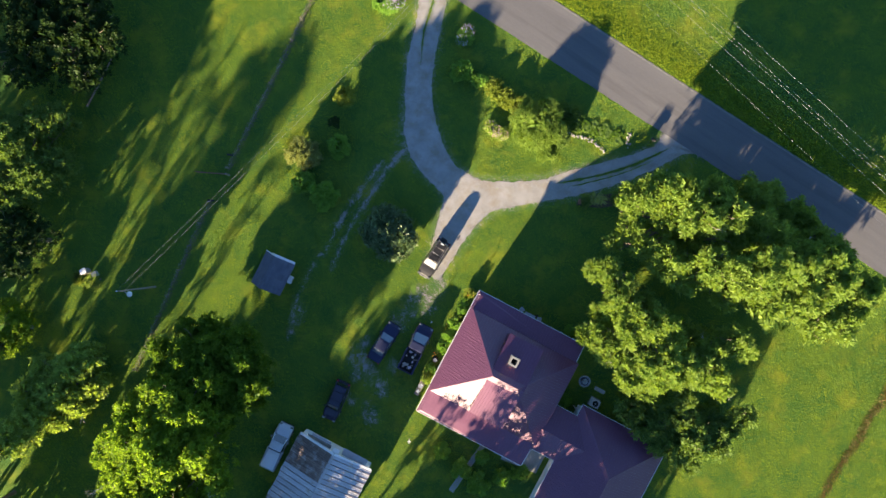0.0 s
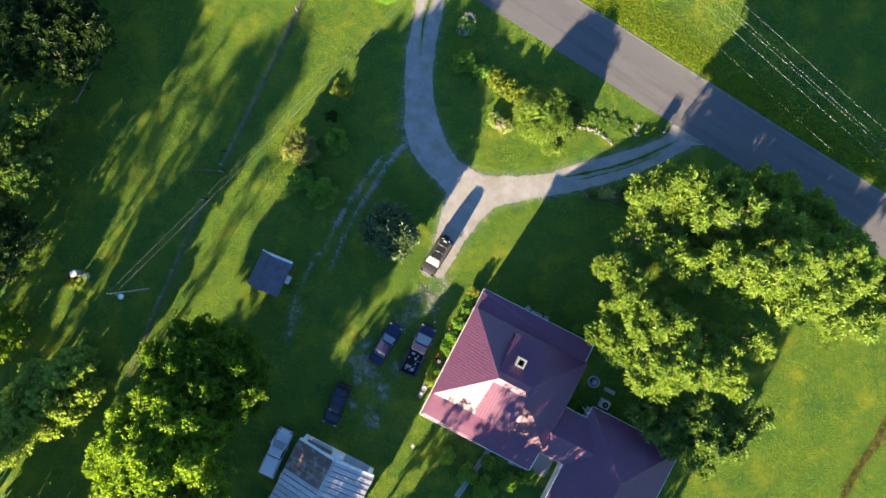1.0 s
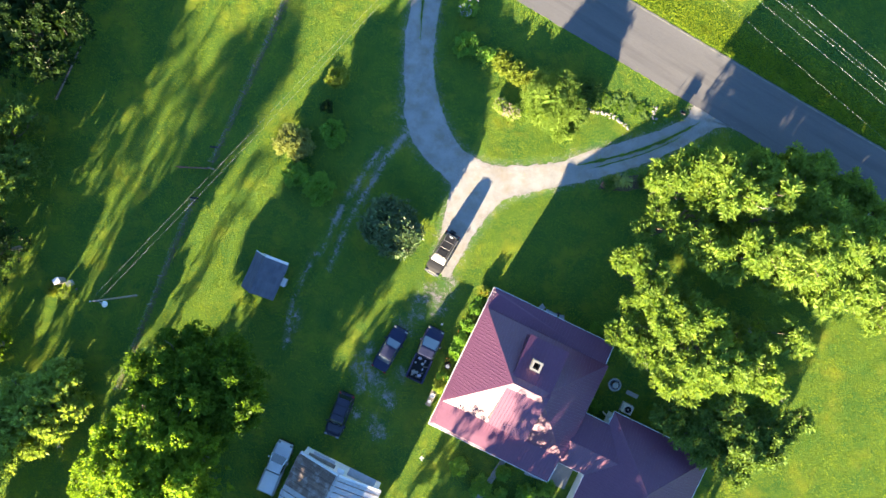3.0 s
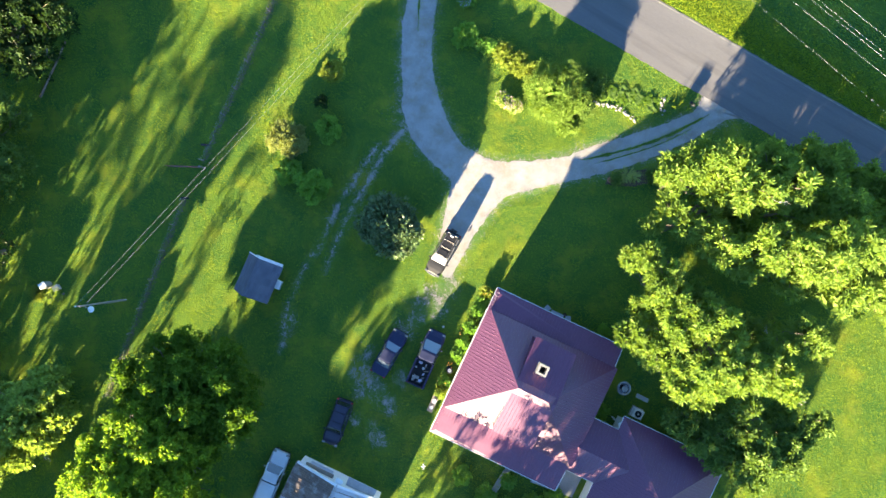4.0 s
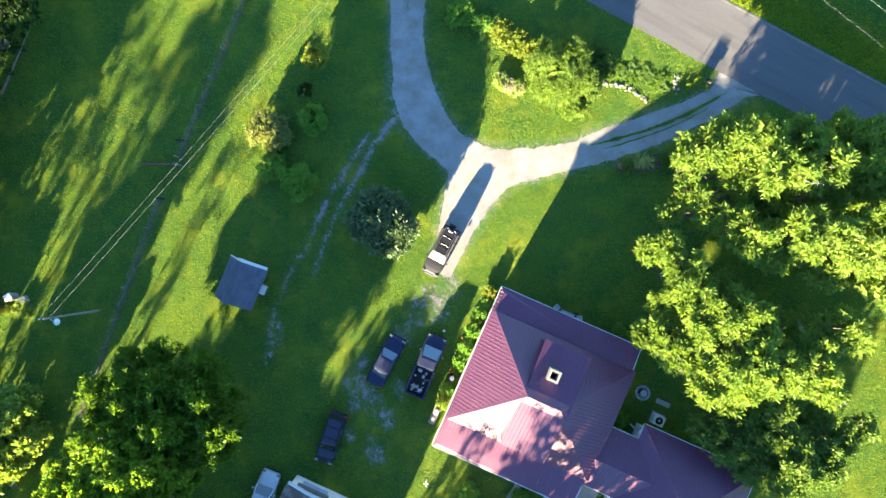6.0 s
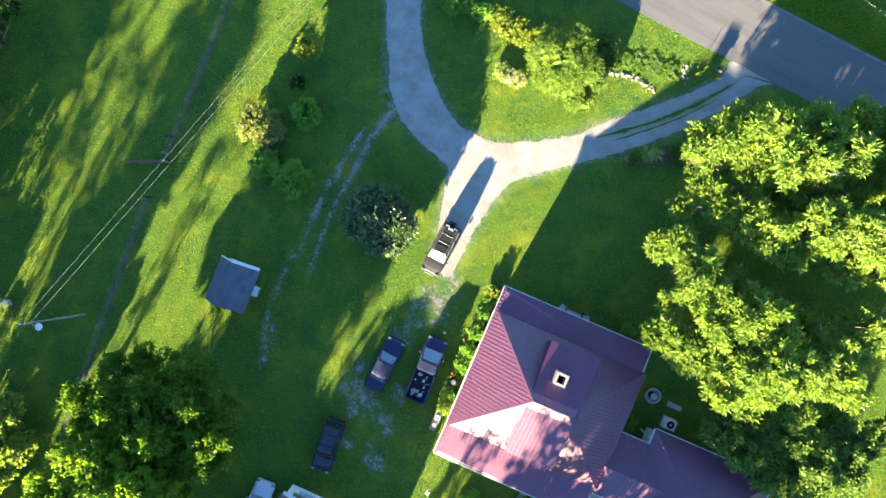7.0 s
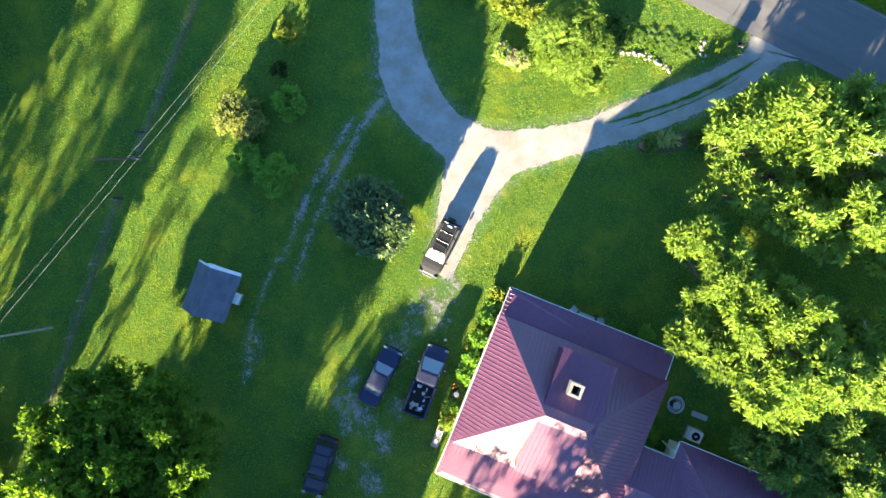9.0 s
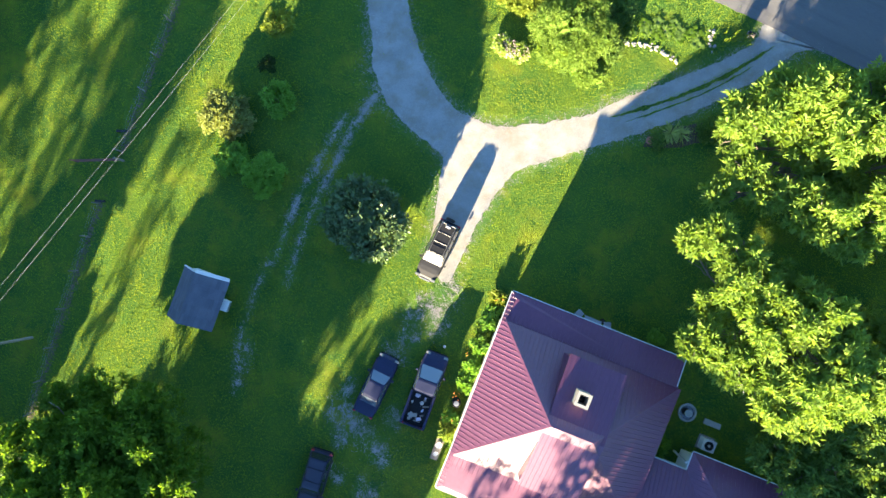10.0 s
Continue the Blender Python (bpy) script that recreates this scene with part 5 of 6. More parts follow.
def yucca(at, seed, n=64, reach=1.25):
    """Long sword leaves fanning out of one crown."""
    rng = random.Random(seed)
    v, f = [], []
    for k in range(n):
        a, up, q = rng.uniform(0, 6.283), rng.uniform(0.15, 1.25), reach * rng.uniform(0.65, 1.05)
        way, side = Vector((math.cos(a) * math.cos(up), math.sin(a) * math.cos(up), math.sin(up))), Vector((-math.sin(a), math.cos(a), 0))
        o = len(v)
        for t, w in ((0.05, 0.025), (0.45, 0.042), (0.8, 0.03)):
            c = way * q * t + Vector((0, 0, 0.1 - 0.16 * t * t))
            v += [c - side * w, c + side * w]
        v.append(way * q + Vector((0, 0, -0.1)))
        f += [(o, o + 1, o + 3), (o, o + 3, o + 2), (o + 2, o + 3, o + 5), (o + 2, o + 5, o + 4), (o + 4, o + 5, o + 6)]
    ob = tagged(empty("yucca", (*at, 0)), "spiky pale yucca clump in the bed beside the drive", "shrub", "yucca clumps")
    soup("leaves", v, f, M_YUCCA, ob)
    part("stem", tubed([(0, 0, -0.05), (0, 0, 0.2)], [0.09, 0.06]), M_BARK, ob)


yucca((17.7, 5.9), 54)
yucca((18.5, 5.75), 55, 48, 1.0)
yucca((17.1, 5.5), 56, 36, 0.7)
shrub("low_bush", "dark low plants beside the drive", (16.6, 5.5), 0.6, 0.6, M_SHADY, 55)
shrub("low_bush", "dark low plants under the tree by the drive", (20.6, 5.6), 0.9, 0.7, M_SHADY, 56)
shrub("flowering_bush", "pale lilac-flowered bush by the drive", (-6.3, 29.2), 1.7, 1.5, M_SHRUB, 57)
shrub("flowering_bush", "lilac-flowered shrub beside the drive", (2.6, 24.6), 1.0, 0.9, M_SHRUB, 58)
# at the house
for k, (x, y, r, h, mat) in enumerate(((-0.5, -0.9, 0.75, 1.0, M_GOLD), (-0.55, -3.1, 0.62, 1.3, M_SHRUB), (-0.6, -4.9, 0.66, 1.4, M_SHRUB), (-0.6, -6.6, 0.66, 1.2, M_SHRUB),
                                        (-0.55, -8.0, 0.6, 1.0, M_SHRUB), (-0.55, -10.9, 0.58, 0.9, M_SHRUB), (-0.55, -12.2, 0.5, 0.8, M_PALE), (-0.5, -2.0, 0.55, 0.9, M_SHRUB), (-0.55, -4.0, 0.55, 0.9, M_WILLOW), (-0.55, -5.8, 0.55, 1.0, M_SHRUB), (-0.5, -7.3, 0.5, 0.8, M_SHRUB), (-0.5, -11.6, 0.5, 0.8, M_GOLD), (11.6, 0.55, 0.65, 0.9, M_SHRUB), (14.8, -6.9, 0.8, 0.9, M_SHRUB))):
    p = from_house(x, y)
    shrub("garden_plant", "leafy garden plant along the house wall", (p.x, p.y), r, h, mat, 70 + k, "garden plant", "plants along the house", bits=5)
for k, (x, y, r, h) in enumerate(((5.0, -18.6, 1.0, 1.2), (8.0, -19.3, 1.2, 1.3), (10.5, -20.0, 1.3, 1.5), (12.4, -18.0, 1.1, 1.2), (14.2, -16.6, 0.9, 1.0), (9.4, -17.2, 0.8, 0.8))):
    p = from_house(x, y)
    shrub("garden_plant", "dark leafy plant in the back garden", (p.x, p.y), r, h, M_SHRUB, 90 + k, "garden plant", "plants in the back garden", bits=5)


def blossoms(label, spots, r, n, material, seed, z=0.9):
    """Many small flower heads over a clump."""
    rs = np.random.RandomState(seed)
    v, f = [], []
    for x, y in spots:
        for k in range(n):
            a, q = rs.rand() * 6.28, r * math.sqrt(rs.rand())
            c = np.array((x + q * math.cos(a), y + q * math.sin(a), z * rs.uniform(0.75, 1.15)))
            s = rs.uniform(0.03, 0.065)
            o = len(v)
            v += [c + (s, 0, 0), c + (0, s, 0), c + (-s, 0, 0), c + (0, -s, 0), c + (0, 0, s * 0.8), c - (0, 0, s * 0.8)]
            f += [(o, o + 1, o + 4), (o + 1, o + 2, o + 4), (o + 2, o + 3, o + 4), (o + 3, o, o + 4), (o + 1, o, o + 5), (o + 2, o + 1, o + 5), (o + 3, o + 2, o + 5), (o, o + 3, o + 5)]
    return tagged(soup("flowers", v, f, material), label, "flowers", kind="stuff")


blossoms("pale lilac flower heads by the drive", [(-6.3, 29.4), (-5.4, 28.7)], 1.3, 130, M_LILAC, 1, 1.5)
blossoms("lilac flower heads of the drive-side shrub", [(2.3, 24.3), (3.0, 25.3)], 0.8, 60, M_LILAC, 2, 0.95)
blossoms("pinkish dry flower heads on the island", [(5.6, 14.2), (6.9, 13.3), (6.2, 13.7)], 0.75, 95, M_BLOOM, 3, 0.75)
p = [from_house(x, y) for x, y in ((-0.8, -11.0), (-0.7, -9.0), (-0.5, -0.9), (-0.9, -5.5))]
blossoms("orange and red flowers along the house wall", [(q.x, q.y) for q in p], 0.5, 6, M_RED, 4, 0.85)


# ---- stones, pots and yard things ----
def stone_mesh(seed):
    rng = random.Random(seed)
    bm = bmesh.new()
    bmesh.ops.create_icosphere(bm, subdivisions=1, radius=1.0)
    for v in bm.verts:
        v.co *= 1 + 0.25 * noise.noise(v.co * 1.4 + Vector((seed, 0, 0)))
        v.co = Vector((v.co.x, v.co.y * 0.8, max(-0.3, v.co.z * 0.6)))
    data = bpy.data.meshes.new("stone")
    bm.to_mesh(data)
    bm.free()
    data.materials.append(M_STONE)
    return data


stones = [stone_mesh(k) for k in range(4)]
edging = tagged(empty("stone_edging", (15, 13, 0)), "row of pale field stones edging the island bed", "stone edging")
rng = random.Random(9)
line = resample([(14.6, 13.5), (15.7, 13.2), (17.1, 12.75), (18.3, 11.9), (19.0, 11.4)], 0.12) + resample([(21.7, 11.9), (21.6, 12.5), (21.7, 13.2), (22.0, 13.6)], 0.13)
for k, (x, y) in enumerate(line):
    ob = new("stone", stones[k % 4])
    s = rng.uniform(0.08, 0.2)
    ob.parent = edging
    ob.matrix_basis = pose(x - 15 + rng.uniform(-0.2, 0.2), y - 13 + rng.uniform(-0.2, 0.2), s * 0.25, rng.uniform(-15, 15), rng.uniform(-15, 15), rng.uniform(0, 360)) @ Matrix.Scale(s, 4)
slab("garden_bed", ragged(curved([(15.6, 5.1), (18.4, 4.8), (21.5, 5.3), (22.5, 6.2), (19.0, 6.4), (16.0, 6.0), (15.6, 5.1)]), 0.15, 14), -0.02, 0.012, M_SOIL, "mulch bed beside the drive")
pot_spot = [(16.0, 5.5)]
for x, y in pot_spot:
    ob = tagged(part("flower_pot", lathe([(0.17, 0), (0.26, 0.34), (0.29, 0.36), (0.29, 0.42), (0.22, 0.42), (0.2, 0.3)], 16), M_TERRA), "terracotta flower pot beside the drive", "flower pot")
    ob.location = (x, y, 0)

fountain = tagged(empty("garden_fountain", (16.36, -15.39, 0)), "round grey concrete fountain basin on the shaded lawn", "fountain")
part("basin", lathe([(0.5, 0), (0.62, 0.1), (0.7, 0.34), (0.7, 0.4), (0.56, 0.4), (0.5, 0.2), (0.1, 0.16)], 28), M_CONCRETE, fountain)
part("pedestal", lathe([(0.2, 0.15), (0.14, 0.3), (0.14, 0.55), (0.3, 0.62), (0.3, 0.68), (0.22, 0.68)], 20), M_CONCRETE, fountain)
part("water", lathe([(0.02, 0.3), (0.54, 0.3), (0.54, 0.28)], 24), M_PANE, fountain, "dark water")
pump = tagged(empty("garden_bench", (18.1, -16.42, 0), -28), "low grey garden bench on the shaded lawn", "bench")
part("seat", boxed(-0.65, 0.65, -0.22, 0.22, 0.38, 0.46, bevel=0.02), M_CONCRETE, pump)
for x in (-0.45, 0.45):
    part("leg", boxed(x - 0.07, x + 0.07, -0.18, 0.18, 0, 0.38, bevel=0.02), M_CONCRETE, pump)
unit = tagged(empty("heat_pump", (17.5, -17.9, 0), -28), "white heat pump unit beside the house wall", "heat pump")
part("casing", boxed(-0.5, 0.5, -0.45, 0.45, 0.08, 0.85, bevel=0.03), M_WHITE, unit)
part("fan_grille", lathe([(0.34, 0), (0.34, 0.03), (0.3, 0.03), (0.28, 0.01)], 20), M_PLASTIC, unit, "black fan grille").location = (0, 0, 0.85)
part("hub", lathe([(0.1, 0), (0.1, 0.03), (0.05, 0.045)], 14), M_STEEL, unit).location = (0, 0, 0.865)
part("pad", boxed(-0.6, 0.6, -0.55, 0.55, 0, 0.08), M_CONCRETE, unit, "concrete pad")


def garden_chair(p, turn):
    ch = tagged(empty("porch_chair", p, turn), "grey metal chair at the porch edge", "chair", "porch chairs")
    part("seat", boxed(-0.25, 0.25, -0.25, 0.25, 0.42, 0.46, bevel=0.015), M_STEEL, ch)
    part("backrest", boxed(-0.25, 0.25, 0.22, 0.27, 0.46, 0.95, bevel=0.015), M_STEEL, ch)
    for x in (-0.22, 0.22):
        for y in (-0.22, 0.22):
            part("leg", tubed([(x, y, 0), (x, y, 0.42)], [0.018, 0.018], 6), M_STEEL, ch)
        part("armrest", boxed(x - 0.03, x + 0.03, -0.24, 0.24, 0.64, 0.67, bevel=0.01), M_STEEL, ch)
    return ch


for x, y, turn in ((5.62, 0.22, 155), (7.9, 0.14, 200)):
    q = from_house(x, y)
    garden_chair((q.x, q.y, 0), HOUSE_TURN + turn)
q = from_house(6.75, 0.0)
settee = tagged(empty("garden_settee", (q.x, q.y, 0), HOUSE_TURN + 180), "grey metal garden settee at the porch edge", "settee")
part("seat", boxed(-0.65, 0.65, -0.26, 0.26, 0.4, 0.45, bevel=0.02), M_STEEL, settee)
for z in (0.55, 0.68, 0.81):
    part("back_slat", boxed(-0.65, 0.65, 0.24, 0.28, z, z + 0.08, bevel=0.01), M_STEEL, settee)
for x in (-0.6, 0.6):
    for y in (-0.22, 0.24):
        part("leg", tubed([(x, y, 0), (x, y, 0.42 if y < 0 else 0.9)], [0.022, 0.022], 6), M_STEEL, settee)
    part("armrest", boxed(x - 0.03, x + 0.03, -0.26, 0.26, 0.62, 0.65, bevel=0.01), M_STEEL, settee)
q = from_house(7.5, 0.3)
pot = tagged(empty("planter", (q.x, q.y, 0)), "dark round planter at the porch edge", "planter")
part("bowl", lathe([(0.12, 0), (0.19, 0.3), (0.21, 0.31), (0.18, 0.31), (0.15, 0.24)], 16), M_PLASTIC, pot)
part("soil", lathe([(0.01, 0.26), (0.16, 0.25), (0.16, 0.23)], 14), M_SOIL, pot)
q = from_house(-0.6, -9.6)
tank = tagged(empty("gas_cylinder", (q.x, q.y, 0)), "dark round barrel beside the house wall", "barrel")
part("drum", lathe([(0.3, 0), (0.33, 0.08), (0.33, 0.75), (0.28, 0.82), (0.1, 0.84)], 18), M_PLASTIC, tank)
part("lid", lathe([(0.2, 0.83), (0.2, 0.87), (0.12, 0.88)], 16), M_STEEL, tank, "grey lid")
q = from_house(-0.68, -13.4)
table = tagged(empty("side_table", (q.x, q.y, 0), HOUSE_TURN), "small bench with white pots beside the house corner", "bench")
part("top", boxed(-0.3, 0.3, -0.9, 0.9, 0.42, 0.46, bevel=0.01), M_WOOD, table)
for y in (-0.75, 0.75):
    part("leg", boxed(-0.25, 0.25, y - 0.04, y + 0.04, 0, 0.42), M_WOOD, table)
for k, (y, s) in enumerate(((0.3, 0.24), (-0.4, 0.17))):
    ob = tagged(part("plant_pot", lathe([(s * 0.7, 0), (s, s), (s * 1.05, s), (s * 0.85, s * 0.6)], 16), M_WHITE), "white plant pot on the bench", "plant pot", "white pots")
    ob.location = from_house(-0.68, -13.4 + y, 0.46)
# path and bits behind the house
a, b = from_house(9.1, -15.6), from_house(8.2, -22.5)
side = (b - a).cross(Vector((0, 0, 1))).normalized() * 0.32
slab("garden_path", ragged(resample([tuple((a + side).xy), tuple((b + side).xy), tuple((b - side).xy), tuple((a - side).xy), tuple((a + side).xy)][:4], 0.5), 0.06, 15), -0.02, 0.02, M_CONCRETE, "narrow grey concrete path behind the house")
c0 = [from_house(x, y) for x, y in ((13.2, -13.2), (16.0, -13.2), (16.0, -16.0), (11.6, -16.4), (11.4, -15.4), (13.2, -15.3))]
slab("patio", [(q.x, q.y) for q in c0], -0.02, 0.03, M_CONCRETE, "grey concrete patio in the corner of the house")
bird = tagged(empty("bird_feeder", (-4.0, -22.1, 0)), "small white bird feeder on a post", "bird feeder")
part("post", tubed([(0, 0, 0), (0, 0, 1.3)], [0.03, 0.03]), M_POLE, bird)
part("tray", boxed(-0.22, 0.22, -0.05, 0.05, 1.3, 1.34), M_WHITE, bird)
part("arm", boxed(-0.05, 0.05, -0.25, 0.25, 1.34, 1.37), M_WHITE, bird)

ball = tagged(part("ball", lathe([(0.02, 0.0), (0.09, 0.03), (0.12, 0.11), (0.1, 0.18), (0.04, 0.225)], 14), M_WHITE, smooth=True), "small white ball lying on the lawn", "ball")
ball.location = (-1.4, -8.5, 0.03)
reeds = tagged(empty("reed_clump", (23.5, 12.5, 0)), "thin tall reed stalks at the island's tip", "reeds")
rng = random.Random(17)
for k in range(16):
    x, y, h = rng.gauss(0, 0.55), rng.gauss(0, 0.3), rng.uniform(0.7, 1.3)
    part("stalk", tubed([(x, y, -0.03), (x + rng.gauss(0, 0.05), y + rng.gauss(0, 0.05), h * 0.6), (x + rng.gauss(0, 0.12), y + rng.gauss(0, 0.12), h)], [0.02, 0.018, 0.008], 5), M_TALL, reeds)

# mailbox and roadside posts
box_at = Vector((24.4, 12.6, 0))
mail = tagged(empty("mailbox", box_at, 57), "dark mailbox on a wooden post at the road edge", "mailbox")
part("post", boxed(-0.05, 0.05, -0.05, 0.05, 0, 0.66, bevel=0.01), M_WOOD, mail)
bm = lathe([(0.1, -0.26), (0.11, -0.24), (0.11, 0.24), (0.1, 0.26)], 14)
bmesh.ops.transform(bm, matrix=pose(0, 0, 0.82) @ Matrix.Rotation(math.pi / 2, 4, "X"), verts=bm.verts)
part("box", bm, M_PLASTIC, mail, "dark mailbox")
part("shelf", boxed(-0.15, 0.15, -0.3, 0.3, 0.66, 0.69), M_WOOD, mail)

shrub("weed_clump", "dry weeds growing round a drum", (-41.2, -3.6), 0.9, 0.5, M_PALE, 61, bits=6, per_m2=6.0, length=0.3, width=0.05)
shrub("weed_clump", "dry weeds growing round a drum", (-43.0, -3.2), 0.8, 0.5, M_GOLD, 62, bits=6, per_m2=5.0, length=0.3, width=0.05)
# the drum with a white lid near the woods' edge
well = tagged(empty("burn_barrel", (-41.9, -2.4, 0), 30), "dark drum with a white lid leaning on scrap boards", "barrel")
part("drum", lathe([(0.36, 0), (0.38, 0.05), (0.38, 1.0), (0.34, 1.02)], 16), M_POLE, well)
part("lid", boxed(-0.36, 0.36, -0.3, 0.3, 1.02, 1.12, bevel=0.03), M_WHITE, well, "white square lid")
part("crate", boxed(0.35, 0.95, -1.1, -0.5, 0.0, 0.5, bevel=0.02), M_CONCRETE, well, "grey crate")
part("board", boxed(-0.9, 0.9, -1.7, -1.5, 0.0, 0.12, bevel=0.01), M_WOOD, well)
plank = tagged(part("fallen_log", tubed([(-41.9, 17.0, 0.15), (-40.2, 20.2, 0.17), (-39.0, 22.6, 0.16)], [0.13, 0.11, 0.08], 8), M_BARK), "grey fallen log beside the wood", "log")

# ---- fence, gate ----
fence = tagged(empty("wire_fence", (-25, 9, 0)), "old wire fence on wooden posts along a strip of dead grass", "fence")
runs = ([(-13.0, 34.0), (-15.35, 29.42), (-18.84, 22.12), (-22.86, 14.15), (-25.2, 9.6)], [(-27.35, 5.7), (-29.7, 0.6), (-32.3, -5.2), (-34.5, -10.2), (-36.2, -14.0)])
rng = random.Random(4)
for run in runs:
    posts = resample(run, 2.6)
    for x, y in posts:
        h = rng.uniform(1.0, 1.2)
        lean = Vector((rng.uniform(-0.06, 0.06), rng.uniform(-0.06, 0.06), h))
        p = Vector((x + 25, y - 9, 0))
        part("post", tubed([p - Vector((0, 0, 0.05)), p + lean], [0.05, 0.045], 7), M_WOOD, fence, "grey wooden post")
    for z in (0.35, 0.65, 0.95):
        bm = bmesh.new()
        tube(bm, [(x + 25, y - 9, z) for x, y in posts], [0.004] * len(posts), 4)
        part("wire", bm, M_WIRE, fence)
    rs = random.Random(6)
    dry = resample(run, 0.25)
    bm = bmesh.new()
    for x, y in dry:
        for k in range(15):
            c = Vector((x + rs.gauss(0, 0.19), y + rs.gauss(0, 0.19), 0.03))
            d = Vector((rs.uniform(-1, 1), rs.uniform(-1, 1), rs.uniform(0.05, 0.3))) * 0.13
            q = Vector((-d.y, d.x, 0)).normalized() * 0.05
            bm.faces.new([bm.verts.new(c + q), bm.verts.new(c - q), bm.verts.new(c + d)])
    tagged(part("dry_grass", bm, M_DRY), "strip of grey dead grass under the fence", "grass", kind="stuff")
gate = tagged(empty("field_gate", (-28.74, 9.15, 0), -5), "rusty red tube gate standing open at the fence gap", "gate")
for z in (0.3, 0.6, 0.9, 1.15):
    part("gate_rail", tubed([(0, 0, z), (3.5, 0, z)], [0.035, 0.035], 7), M_REDWOOD, gate)
for x in (0.0, 1.7, 3.5):
    part("gate_upright", tubed([(x, 0, 0.06), (x, 0, 1.18)], [0.035, 0.035], 7), M_REDWOOD, gate)
part("gate_post", tubed([(3.62, 0, -0.05), (3.62, 0, 1.4)], [0.1, 0.09], 8), M_WOOD, gate, "grey wooden gate post")
for x, y in ((-25.0, 11.2), (-27.3, 5.85)):
    ob = tagged(part("sleeper", boxed(-0.4, 0.4, -0.09, 0.09, 0, 0.18, bevel=0.02), M_TYRE), "short dark timber at the fence end", "timber")
    ob.location, ob.rotation_euler = (x, y, 0), (0, 0, radians(-8))

# ---- pole, lamp and wires ----
PX, PY, PH = -33.93, -4.3, 7.75
pole = tagged(empty("utility_pole", (PX, PY, 0)), "weathered wooden utility pole with a yard light", "utility pole")
part("mast", tubed([(0, 0, -0.1), (0, 0, 4.0), (0, 0, PH)], [0.12, 0.1, 0.075], 10), M_POLE, pole)
part("light_arm", tubed([(0, 0, 7.0), (0.25, -0.16, 7.15), (0.55, -0.32, 7.12)], [0.03, 0.03, 0.03], 7), M_STEEL, pole, "grey lamp arm")
bm = lathe([(0.12, 0), (0.28, 0.05), (0.3, 0.12), (0.16, 0.26), (0.08, 0.36)], 18)
part("lamp_head", bm, M_WHITE, pole, "white round yard light").location = (0.6, -0.36, 6.85)
part("crossarm", boxed(-0.45, 0.2, -0.05, 0.05, 7.45, 7.55), M_WOOD, pole)
part("insulator", lathe([(0.05, 0), (0.07, 0.06), (0.05, 0.12), (0.06, 0.16), (0.02, 0.2)], 10), M_WHITE, pole).location = (-0.4, 0, 7.55)


def wire(label, a, b, sag, r=0.016, group=""):
    pts = []
    for k in range(25):
        t = k / 24
        p = Vector(a).lerp(Vector(b), t)
        p.z -= sag * 4 * t * (1 - t)
        pts.append(p)
    return tagged(part("power_line", tubed(pts, [r * 0.38] * 25, 5), M_WIRE), label, "power line", group)


wire("service wire running from the yard pole", (PX - 0.4, PY, 7.72), (8.4, 36.9, 7.9), 0.25, 0.013, "service wires")
wire("service wire running from the yard pole", (PX + 0.2, PY - 0.1, 7.5), (8.1, 36.2, 7.6), 0.35, 0.015, "service wires")


def span(a, b, z):
    """Two far ends of a straight overhead line through two plan points."""
    a, b = Vector((*a, z)), Vector((*b, z))
    d = (b - a).normalized()
    return a - d * 30, b + d * 35


for a, b, r in (((23.49, 25.59), (45.48, 5.4), 0.013), ((25.06, 25.57), (45.49, 6.96), 0.012), ((25.64, 25.57), (45.49, 7.42), 0.012), ((28.41, 24.67), (45.5, 8.87), 0.012), ((21.17, 25.02), (30.2, 16.45), 0.008)):
    p, q = span(a, b, 8.7)
    if r < 0.01:
        q = p + (q - p) * 1.22
    wire("bright overhead power line along the road", p, q, 0.2, r, "roadside power lines")
for k, s in enumerate((-1, 1)):
    end = Vector((25.3, 25.3, 0)) - Vector((0.74, -0.67, 0)) * 31 if s < 0 else Vector((45.5, 7.2, 0)) + Vector((0.74, -0.67, 0)) * 36
    up = tagged(empty("utility_pole", end), "tall wooden roadside utility pole", "utility pole", "roadside poles")
    part("mast", tubed([(0, 0, -0.1), (0, 0, 9.2)], [0.17, 0.12], 10), M_POLE, up)
    part("crossarm", boxed(-2.4, 2.4, -0.06, 0.06, 8.45, 8.6, pose(0, 0, 0, 0, 0, 48)), M_WOOD, up)

# ---- loose gravel and grass ----
def scatter_chips(label, spots, seed):
    """Loose stone chips: (x, y, radius, count) spots."""
    rs = np.random.RandomState(seed)
    v, f = [], []
    for x, y, r, n in spots:
        for k in range(n):
            a, q = rs.rand() * 6.28, r * abs(rs.normal(0, 0.75))
            cx, cy, s = x + q * math.cos(a), y + q * math.sin(a), rs.uniform(0.012, 0.032)
            if noise.noise((cx * 1.3, cy * 1.3, 3.0)) + 0.8 * noise.noise((cx * 4.0, cy * 4.0, 5.0)) < rs.uniform(-0.6, 0.3):
                continue
            t = rs.rand() * 6.28
            o = len(v)
            for j in range(5):
                w = t + j * 1.2566
                v.append((cx + s * rs.uniform(0.7, 1.2) * math.cos(w), cy + s * rs.uniform(0.7, 1.2) * math.sin(w), 0.012))
            v.append((cx, cy, 0.03 + s * 0.35))
            f += [(o + j, o + (j + 1) % 5, o + 5) for j in range(5)]
    return tagged(soup("loose_gravel", v, f, M_CHIP), label, "gravel", kind="stuff")


